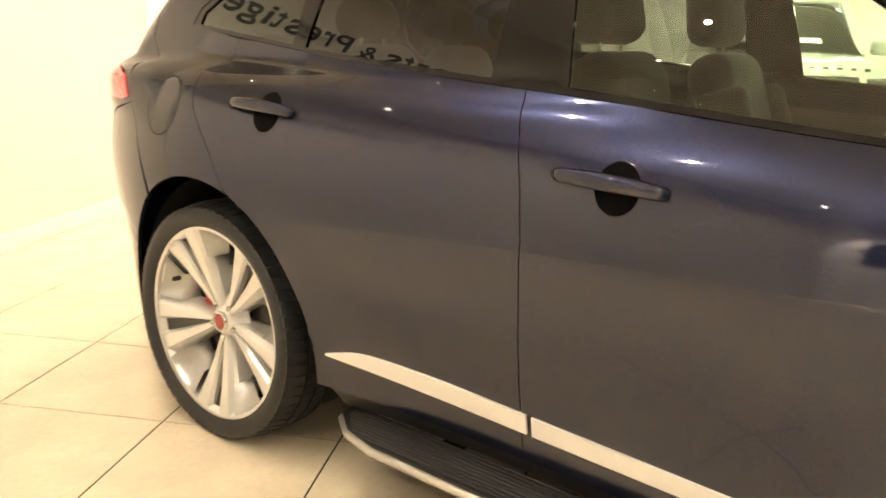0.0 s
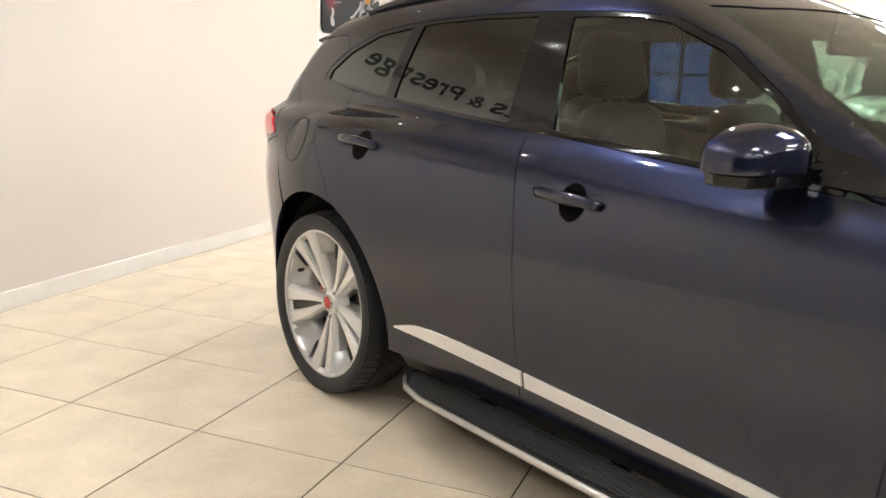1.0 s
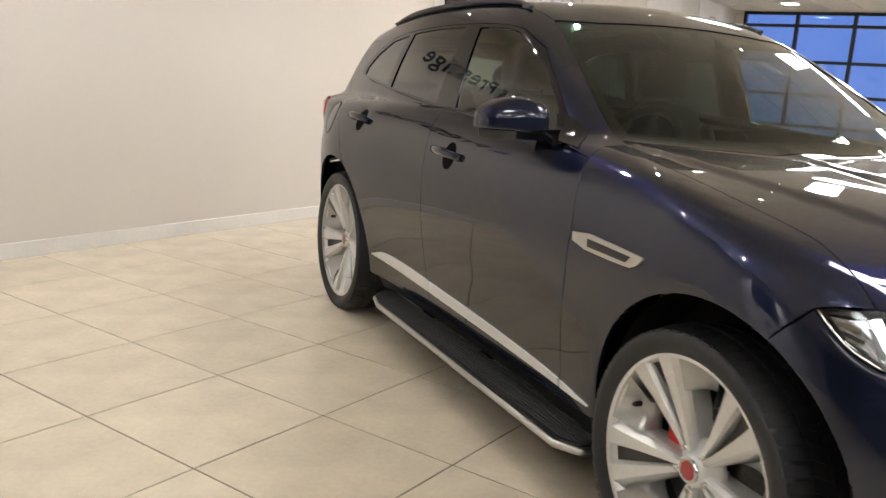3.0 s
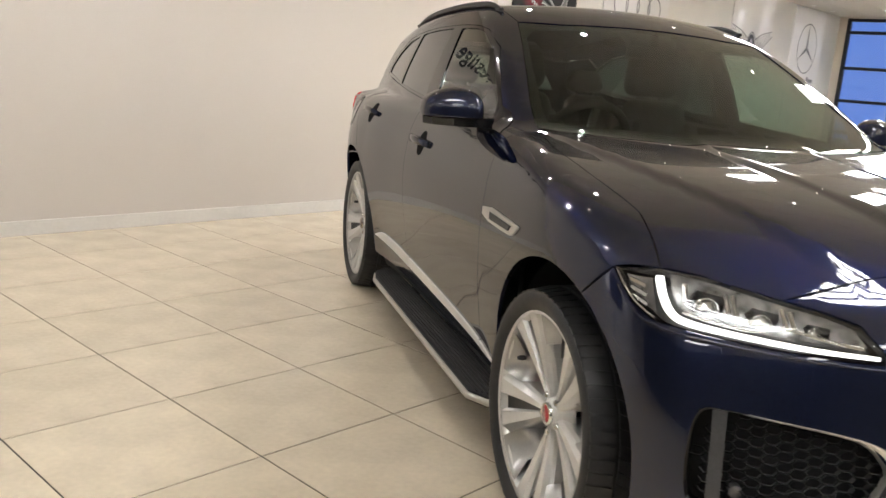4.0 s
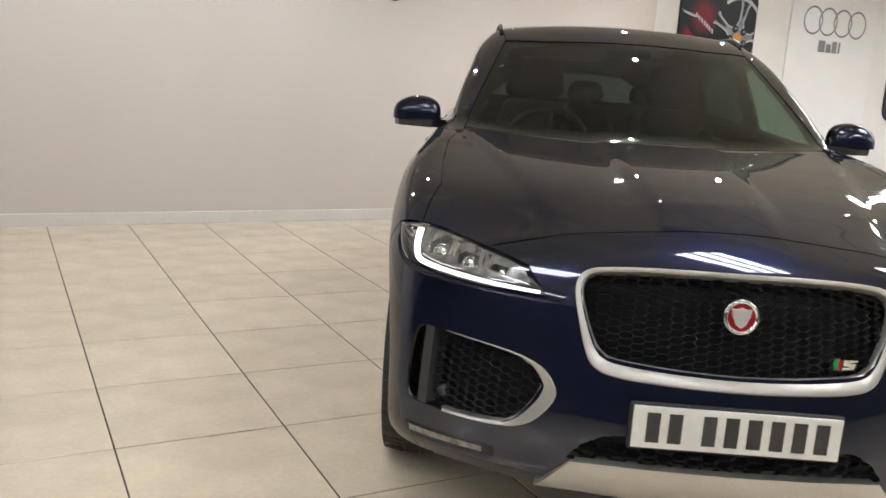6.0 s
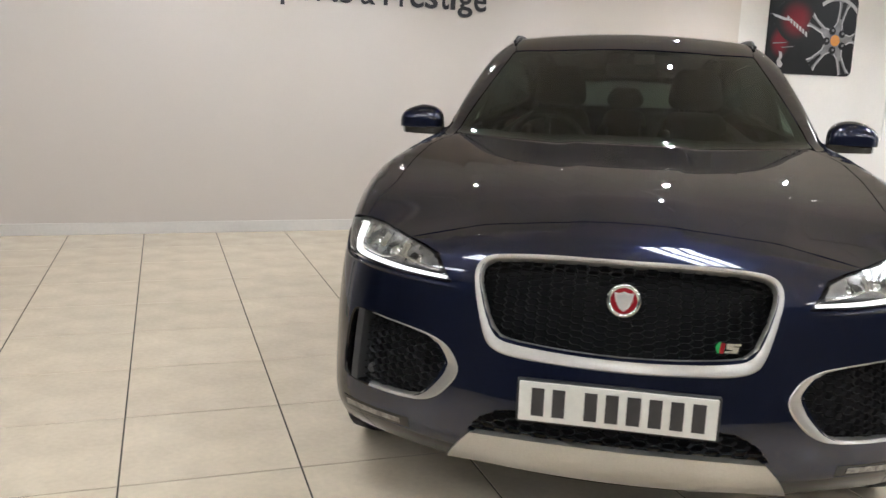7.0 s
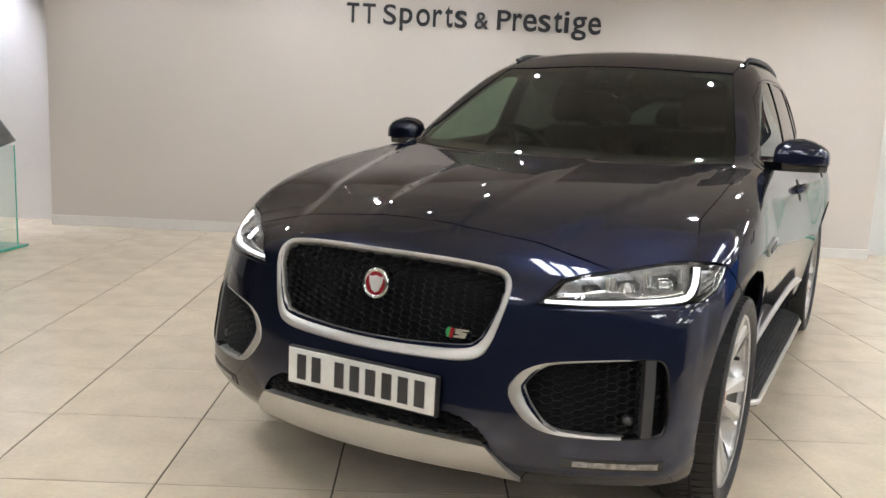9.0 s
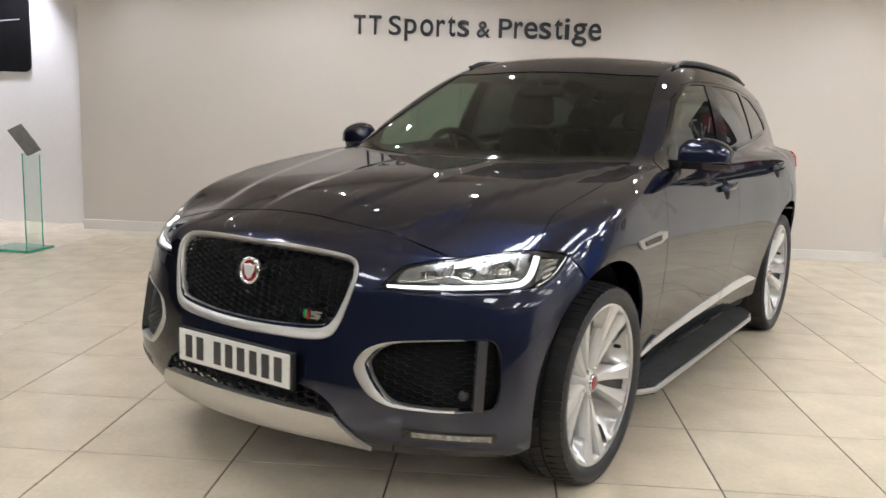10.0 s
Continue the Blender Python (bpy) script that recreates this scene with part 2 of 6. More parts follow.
hood_z = spline((-1.0, 0.78), (-0.85, 0.855), (-0.75, 0.905), (-0.6, 0.955), (-0.4, 1.000), (-0.1, 1.048), (0.3, 1.092), (0.7, 1.130), (1.2, 1.15), (4.0, 1.13))
hood_drop = spline((-1.0, 0.21), (-0.54, 0.165), (-0.3, 0.075), (0.0, 0.035), (0.5, 0.0), (1.0, 0.0), (4.0, 0.0))
corner = spline((0.3, 0.10), (0.45, 0.125), (0.62, 0.145), (0.75, 0.20), (0.88, 0.31))
tail = spline((0.2, 3.70), (0.4, 3.84), (0.7, 3.885), (0.95, 3.86), (1.15, 3.78))
glass_half = spline((0.4, 0.755), (0.8, 0.772), (1.3, 0.785), (1.8, 0.776), (2.4, 0.750), (3.0, 0.700), (3.6, 0.63))
screen_y = spline((1.0, 0.22), (1.1, 0.40), (1.2, 0.58), (1.35, 0.86), (1.5, 1.165), (1.6, 1.40))
roof_z = spline((1.2, 1.578), (1.45, 1.619), (1.8, 1.646), (2.3, 1.649), (2.8, 1.620), (3.2, 1.565), (3.6, 1.485))
hatch_y = spline((1.0, 3.78), (1.2, 3.66), (1.35, 3.52), (1.5, 3.38), (1.6, 3.34))


def lower_body(x, y, z):
    flare = np.zeros_like(y)
    for axle in (0.0, REAR_AXLE):
        r = np.hypot(y - axle, z - HUB_Z)
        inward = np.clip(0.5 + (y - axle if axle == 0 else axle - y) / 0.4, 0, 1)
        low = 1 - 0.65 * inward
        flare = flare + 0.7 * low * np.exp(-(np.maximum(r - 0.40, 0) / 0.20) ** 2) * (z < 0.95)
    side = x - plan_half(y) + tuck(z) * (1 - 0.75 * np.clip((-0.36 - y) / 0.22, 0, 1) * np.clip((0.80 - z) / 0.1, 0, 1)) * (1 - np.clip(flare, 0, 1) * np.clip((0.95 - z) / 0.15, 0, 1))
    side = side - 0.075 * np.clip((z - 0.95) / 0.15, 0, 1) * np.clip((y - 3.05) / 0.35, 0, 1)
    bend = corner(z)
    slope = 0.67 * x + 6 * bend * np.minimum(x, 0.97) ** 5
    front = (nose(z) + 0.336 * x ** 2 + bend * np.minimum(x, 1.02) ** 6 - y) / np.sqrt(1 + slope ** 2)
    back = (y - tail(z) + 0.22 * x ** 2 + 0.25 * np.minimum(x, 1.02) ** 6)
    inner = np.clip((0.205 + 0.07 * y - x) / 0.055 + 0.5, 0, 1)
    outer = np.clip((0.60 + 0.25 * y - x) / 0.065 + 0.5, 0, 1)
    ridge = 0.0090 * (inner * inner * (3 - 2 * inner) + outer * outer * (3 - 2 * outer)) * np.clip((y + 0.70) / 0.25, 0, 1) - 0.004
    top = z - hood_z(y) + hood_drop(y) * (x / 0.9) ** 2 - ridge
    return smax(smax(smax(side, front, 0.10), back, 0.12), top, 0.06)


def cabin(x, y, z):
    side = x - glass_half(y) + 0.039 + 0.33 * (z - 1.38) + 0.05 * (z - 1.13) ** 2 + 0.26 * np.minimum((z - 1.325) ** 2 - 0.0306, 0.02)
    screen = (screen_y(z) + 0.35 * x ** 2 - y) * 0.45
    top = z - roof_z(y) + 0.11 * x ** 2
    back = (y - hatch_y(z) + 0.22 * x ** 2) * 0.7
    return np.maximum(smax(smax(smax(side, top, 0.10), screen, 0.05), back, 0.06), 1.0 - z)


def skin(x, y, z):
    """Below nought inside the car, above it outside."""
    x = np.abs(x)
    return -smax(-lower_body(x, y, z), -cabin(x, y, z), 0.03)


def meet(base, way, near, far):
    """Where rays from base along way leave the skin: points (n, 3)."""
    lo, hi = np.full(len(base), near), np.full(len(base), far)
    for _ in range(34):
        mid = (lo + hi) / 2
        p = base + way * mid[:, None]
        inside = skin(p[:, 0], p[:, 1], p[:, 2]) < 0
        lo, hi = np.where(inside, mid, lo), np.where(inside, hi, mid)
    return base + way * lo[:, None]


def normals(p, h=0.004):
    g = np.stack([skin(*(p + h * e).T) - skin(*(p - h * e).T) for e in np.eye(3)], -1)
    return g / np.linalg.norm(g, axis=1)[:, None]


def from_side(uv, sign=1):
    """(y, z) seen from the side."""
    uv = np.asarray(uv, float)
    base = np.c_[np.zeros(len(uv)), uv]
    return meet(base, np.tile([sign, 0.0, 0.0], (len(uv), 1)), 0.0, 1.3)


def from_top(uv):
    """(x, y) seen from above."""
    uv = np.asarray(uv, float)
    base = np.c_[uv, np.full(len(uv), 0.7)]
    return meet(base, np.tile([0.0, 0.0, 1.0], (len(uv), 1)), 0.0, 1.5)


def from_roll(uv, sign=1):
    """(y, angle above level in radians) seen from a line along the car's middle."""
    uv = np.asarray(uv, float)
    base = np.c_[np.zeros(len(uv)), uv[:, 0], np.full(len(uv), 0.95)]
    way = np.c_[sign * np.cos(uv[:, 1]), np.zeros(len(uv)), np.sin(uv[:, 1])]
    return meet(base, way, 0.0, 1.3)


def from_arc(uv, sign=1):
    """(y, angle above level in radians) seen from a low line along the car's middle."""
    uv = np.asarray(uv, float)
    base = np.c_[np.zeros(len(uv)), uv[:, 0], np.full(len(uv), 0.36)]
    way = np.c_[sign * np.cos(uv[:, 1]), np.zeros(len(uv)), np.sin(uv[:, 1])]
    return meet(base, way, 0.0, 1.6)


WRAP_Y = 0.6


def from_nose(uv):
    """(angle from straight ahead in radians, z), round the car's front."""
    uv = np.asarray(uv, float)
    base = np.c_[np.zeros(len(uv)), np.full(len(uv), WRAP_Y), uv[:, 1]]
    way = np.c_[np.sin(uv[:, 0]), -np.cos(uv[:, 0]), np.zeros(len(uv))]
    return meet(base, way, 0.0, 2.2)


def from_tail(uv):
    """(angle from straight back in radians, z), round the car's rear."""
    uv = np.asarray(uv, float)
    base = np.c_[np.zeros(len(uv)), np.full(len(uv), 2.6), uv[:, 1]]
    way = np.c_[np.sin(uv[:, 0]), np.cos(uv[:, 0]), np.zeros(len(uv))]
    return meet(base, way, 0.0, 2.2)


def spread(loop, holes, step):
    """Fills an outline, less its holes, with points and triangles."""
    loops = [loop, *holes]
    lo, hi = loop.min(0), loop.max(0)
    g = np.stack(np.meshgrid(np.arange(lo[0] + step / 2, hi[0], step), np.arange(lo[1] + step / 2, hi[1], step)), -1).reshape(-1, 2)
    g = g[within(g, loop)]
    for h in holes:
        g = g[~within(g, h)]
    edge = np.vstack(loops)
    if len(g):
        far = np.min(np.linalg.norm(g[:, None] - edge[None], axis=2), axis=1)
        g = g[far > 0.45 * step]
    pts, edges, k = np.vstack([edge, g]), [], 0
    for q in loops:
        edges += [(k + i, k + (i + 1) % len(q)) for i in range(len(q))]
        k += len(q)
    vs, _, fs, *_ = delaunay_2d_cdt([Vector(p) for p in pts], edges, [], 0, 1e-7)
    vs = np.array([(v[0], v[1]) for v in vs])
    fs = np.array(fs)
    mid = vs[fs].mean(1)
    keep = within(mid, loop)
    for h in holes:
        keep &= ~within(mid, h)
    return vs, fs[keep]


def panel(name, outline, place, mat, parent, holes=(), step=0.035, off=0.0, gap=0.0014, lip=0.014, label="", rounds=0, mesh_only=False):
    """A sheet of the skin inside an outline, with turned-in edges. place maps the outline's plane on to the skin."""
    loop = shrink(dense(outline, step * 0.7, rounds=rounds), gap)
    holes = [shrink(dense(h, step * 0.7, rounds=rounds), -gap) for h in holes]
    uv, tris = spread(loop, holes, step)
    p = place(uv)
    n = normals(p)
    v = p + n * off
    a, b, c = (v[tris[:, i]] for i in range(3))
    flip = np.einsum("ij,ij->i", np.cross(b - a, c - a), n[tris[:, 0]]) < 0
    tris[flip] = tris[flip][:, ::-1]
    verts, faces, norms = list(v), [tuple(t) for t in tris], list(n)
    if lip:
        sides = {}
        for t in tris:
            for i, j in ((t[0], t[1]), (t[1], t[2]), (t[2], t[0])):
                sides[(i, j)] = sides.get((i, j), 0) + 1
        for (i, j) in [e for e in sides if (e[1], e[0]) not in sides]:
            out = np.cross(v[j] - v[i], n[i])
            out /= np.linalg.norm(out) + 1e-9
            k = len(verts)
            verts += [v[i], v[j], v[j] - n[j] * lip, v[i] - n[i] * lip]
            norms += [out] * 4
            faces.append((k, k + 3, k + 2, k + 1))
    me = mesh_of(name, verts, faces, mat, norms)
    return me if mesh_only else part(name, me, mat, parent, label)


def resample(loop, count):
    p = np.vstack([loop, loop[:1]])
    d = np.r_[0, np.cumsum(np.linalg.norm(np.diff(p, axis=0), axis=1))]
    s = np.linspace(0, d[-1], count + 1)[:-1]
    return np.c_[np.interp(s, d, p[:, 0]), np.interp(s, d, p[:, 1])]


def ring(name, outer, inner, place, mat, parent, proud=0.012, sunk=0.024, count=120, label="", dark=None):
    """A moulded frame between two outlines that start at the same corner."""
    o, i = resample(dense(outer, 0.01, rounds=2), count), resample(dense(inner, 0.01, rounds=2), count)
    rows = []
    for f, h in ((0, -0.012), (0.0, 0.001), (0.07, proud), (0.12, proud), (0.90, -0.001), (0.97, -0.005), (1.0, -0.010), (1.0, -sunk)):
        q = place(o + (i - o) * f)
        rows.append(q + normals(q) * h)
    v = np.concatenate(rows)
    n = count
    faces = [(r * n + k, r * n + (k + 1) % n, (r + 1) * n + (k + 1) % n, (r + 1) * n + k) for r in range(len(rows) - 1) for k in range(n)]
    me = mesh_of(name, v, faces, mat)
    bm = bmesh.new()
    bm.from_mesh(me)
    ob = part(name, soft(bm), mat, parent, label)
    if dark:
        ob.data.materials.append(dark[0])
        for face in ob.data.polygons:
            face.material_index = int(abs(face.center.x) > dark[1])
    return ob


def honeycomb(name, outline, place, mat, parent, wide=0.044, high=0.024, off=-0.017, metric=1.45):
    """A net of long hexagons inside an outline: each cell's rim has a face and a depth."""
    loop = shrink(dense(outline, 0.01, rounds=2), -0.028)
    lo, hi = loop.min(0), loop.max(0)
    du, dv = wide / metric, high
    corner = np.array([(-0.5, 0), (-0.25, 0.5), (0.25, 0.5), (0.5, 0), (0.25, -0.5), (-0.25, -0.5)]) * [du * 4 / 3 * 0.75 * 1.15, dv]
    cells = []
    for j in range(int((hi[0] - lo[0]) / (du * 0.86)) + 2):
        for i in range(int((hi[1] - lo[1]) / dv) + 2):
            cells.append((lo[0] + j * du * 0.86, lo[1] + (i + 0.5 * (j % 2)) * dv))
    cells = np.array(cells)
    cells = cells[within(cells, loop)]
    out = (cells[:, None] + corner[None] * 1.0).reshape(-1, 2)
    inn = (cells[:, None] + corner[None] * 0.86).reshape(-1, 2)
    rows = []
    for uv, h in ((out, off - 0.004), (out * 0.5 + inn * 0.5, off), (inn, off - 0.004), (inn, off - 0.013)):
        q = place(uv)
        rows.append(q + normals(q) * h)
    v, n = np.concatenate(rows), len(out)
    faces = []
    for r in range(3):
        for c in range(len(cells)):
            for k in range(6):
                a, b = 6 * c + k, 6 * c + (k + 1) % 6
                faces.append((r * n + a, r * n + b, (r + 1) * n + b, (r + 1) * n + a))
    ob = part(name, mesh_of(name, v, faces, mat, smooth=False), mat, parent)
    ob.data.materials.append(DARK)
    for face in ob.data.polygons[2 * len(faces) // 3:]:
        face.material_index = 1
    return ob


def mirrored(points):
    """A half outline (first coordinate at or above nought, from the middle round to the middle) made whole."""
    p = [tuple(q) for q in points]
    return p + [(-u, w) for u, w in reversed(p) if u > 1e-6]


def flipped(points):
    return [(-u, w) for u, w in points]


# ---- the room ----
def room_block(name, a0, a1, b0, b1, z0, z1, mat, bevel=0.0, parent=None):
    bm = block((a1 - a0, b1 - b0, z1 - z0), ((a0 + a1) / 2, (b0 + b1) / 2, (z0 + z1) / 2), bevel)
    ob = part(name, bm, mat, parent)
    if parent is None:
        ob.matrix_world = ROOM
    return ob


A0, A1, B0, B1 = -9.5, 14.7, -9.0, BACK_B
tagged(room_block("floor", A0, A1, B0, B1, -0.2, -0.0025, GROUT), "showroom floor slab with brown grout between cream tiles", "floor", kind="structure")
tagged(room_block("wall_sign", -3.86, 4.13, WALL_B, BACK_B - 0.002, 0, CEILING, WALL), "smooth cream display wall standing proud of the brickwork", "wall", kind="structure")
tagged(room_block("wall_back", A0, A1, BACK_B, 5.5, -0.2, CEILING + 0.2, WHITE), "white painted back wall of the showroom", "wall", kind="structure")
# two unseen walls, coloured dark so that the car's nose reflects little
tagged(room_block("wall_west", A0 - 0.2, A0, B0, 5.5, -0.2, CEILING + 0.2, DARKWALL), "plain unseen side wall, darkened for the reflections", "wall", kind="structure")
tagged(room_block("wall_south", A0 - 0.2, A1 + 0.2, B0 - 0.2, B0, -0.2, CEILING + 0.2, DARKWALL), "plain unseen end wall, darkened for the reflections", "wall", kind="structure")
tile_v, tile_f = [], []
for i in range(int((A1 - A0) / 0.6) + 1):
    for j in range(int((B1 - B0) / 0.6) + 1):
        a, b, r, k = A0 + 0.3 + 0.6 * i, B0 + 0.2 + 0.6 * j, 0.293, len(tile_v)
        tile_v += [(a + p * r, b + q * r, z) for z in (CEILING, CEILING + 0.012) for p, q in ((-1, -1), (1, -1), (1, 1), (-1, 1))]
        tile_f += [(k + 3, k + 2, k + 1, k)] + [(k + e, k + (e + 1) % 4, k + 4 + (e + 1) % 4, k + 4 + e) for e in range(4)]
k = len(tile_v)
tile_v += [(a, b, CEILING + z) for z in (0.010, 0.2) for a, b in ((A0, B0), (A1, B0), (A1, B1), (A0, B1))]
tile_f += [(k + 3, k + 2, k + 1, k), (k + 4, k + 5, k + 6, k + 7)]
ceiling = part("ceiling", mesh_of("ceiling", tile_v, tile_f, TILING, smooth=False), TILING, None)
ceiling.matrix_world = ROOM
tagged(ceiling, "pale suspended ceiling with square tiles", "ceiling", kind="structure")
tagged(room_block("baseboard", -3.86, 4.13, WALL_B - 0.018, WALL_B - 0.001, 0.0, 0.10, SKIRT, 0.004), "white painted skirting board along the display wall", "skirting", kind="structure")
# east wall with the glazed opening
tagged(room_block("wall_east", A1, A1 + 0.2, B0, 1.9, -0.2, CEILING + 0.2, WHITE), "plain white end wall beside the glazed doors", "wall", kind="structure")


# ---- the car ----
car = thing("car", "dark navy blue SUV with silver wheels and lit headlamps", "car")

belt = spline((0.5, 1.075), (0.72, 1.092), (1.2, 1.118), (1.654, 1.147), (1.877, 1.157), (2.56, 1.206), (3.155, 1.258))
HOOD_SIDE = [(0.80, -0.20), (0.806, 0.085), (0.80, 0.35), (0.775, 0.49), (0.742, 0.572)]
HOOD_FRONT = [(0.0, -0.618), (0.15, -0.617), (0.31, -0.610), (0.40, -0.598), (0.47, -0.592)]


def arch(axle, start, end, count=22):
    """Points of a wheel arch in the side view, angles in degrees from the back."""
    mid, wide, high = (-0.058, 0.447, 0.450) if axle == 0 else (2.81, 0.452, 0.462)
    angles = [radians(start + (end - start) * i / count) for i in range(count + 1)]
    return [(mid + wide * math.cos(a), HUB_Z + high * math.sin(a)) for a in angles]


def to_top(points3):
    return [(p[0], p[1]) for p in points3]


def to_roll(points3):
    return [(p[1], math.atan2(p[2] - 0.95, abs(p[0]))) for p in points3]


def to_arc(points3):
    return [(p[1], math.atan2(p[2] - 0.36, abs(p[0]))) for p in points3]


def to_nose(points3):
    return [(math.atan2(p[0], WRAP_Y - p[1]), p[2]) for p in points3]


hood_front3 = from_top(dense(HOOD_FRONT, 0.04, closed=False))
LAMP = [(0.345, 0.770), (0.365, 0.800), (0.392, 0.838), (0.44, 0.852), (0.50, 0.862), (0.56, 0.872), (0.63, 0.884), (0.70, 0.888), (0.785, 0.872), (0.735, 0.808), (0.694, 0.784), (0.59, 0.778), (0.46, 0.772)]
lamp_top3 = from_nose(LAMP[4:8])
hood_side3 = from_top(dense([tuple(lamp_top3[-1][:2])] + HOOD_SIDE, 0.04, closed=False))
# the edge between windscreen and pillar, and between roof and side, in the side view
PILLAR_IN = [(0.748, 0.580), (0.740, 0.66), (0.712, 0.80), (0.670, 0.96), (0.627, 1.13), (0.590, 1.285), (0.580, 1.33)]
ROOF_SIDE = [(0.580, 1.33), (0.590, 1.45), (0.596, 1.75), (0.592, 2.2), (0.570, 2.7), (0.535, 3.1), (0.495, 3.34)]
pillar3 = from_top(dense(PILLAR_IN, 0.05, closed=False))
roof3 = from_top(dense(ROOF_SIDE, 0.06, closed=False))

DOOR_F = [(0.572, 1.08), (0.560, 1.00), (0.535, 0.88), (0.552, 0.72), (0.585, 0.55), (0.61, 0.36), (0.605, 0.31)]
seam3 = from_arc(dense([to_arc(from_side([DOOR_F[0]]))[0], to_arc(hood_side3[-1:])[0]], 0.02, closed=False))
DOOR_B = [(1.764, 1.152), (1.728, 1.06), (1.694, 0.95), (1.678, 0.85), (1.678, 0.7), (1.686, 0.5), (1.688, 0.30)]
DOOR_R = [(2.868, 1.228), (2.899, 1.14), (2.848, 1.04), (2.733, 0.92), (2.666, 0.82)]
REAR_SEAM = [(3.22, 1.02), (3.17, 0.93), (3.10, 0.775)]
HATCH_EDGE = [(3.22, 1.02), (3.26, 1.10), (3.36, 1.16), (3.42, 1.22), (3.42, 1.30), (3.38, 1.38), (3.35, 1.43)]


def belt_line(y0, y1, step=0.08, drop=0.0):
    n = max(2, int(abs(y1 - y0) / step))
    return [(y0 + (y1 - y0) * i / n, float(belt(y0 + (y1 - y0) * i / n)) - drop) for i in range(n + 1)]


WINDOW_TOP = [(3.164, 1.268), (3.138, 1.315), (3.003, 1.395), (2.806, 1.462), (2.609, 1.487), (2.443, 1.499), (2.132, 1.511), (1.852, 1.512), (1.645, 1.508), (1.466, 1.499), (1.338, 1.48), (1.157, 1.408), (0.98, 1.292), (0.83, 1.178), (0.765, 1.115)]
GLASS_FRONT = [(1.66, 1.165), (1.681, 1.3), (1.717, 1.492), (1.645, 1.493), (1.466, 1.486), (1.354, 1.468), (1.175, 1.396), (1.0, 1.282), (0.9, 1.205), (0.875, 1.112), (1.2, 1.133)]
GLASS_REAR = [(1.868, 1.172), (2.163, 1.19), (2.542, 1.216), (2.521, 1.33), (2.485, 1.48), (2.412, 1.487), (2.132, 1.497), (1.868, 1.497), (1.864, 1.35)]
GLASS_QUARTER = [(2.604, 1.222), (2.868, 1.246), (3.122, 1.27), (3.107, 1.306), (2.982, 1.38), (2.785, 1.448), (2.557, 1.474), (2.588, 1.35)]

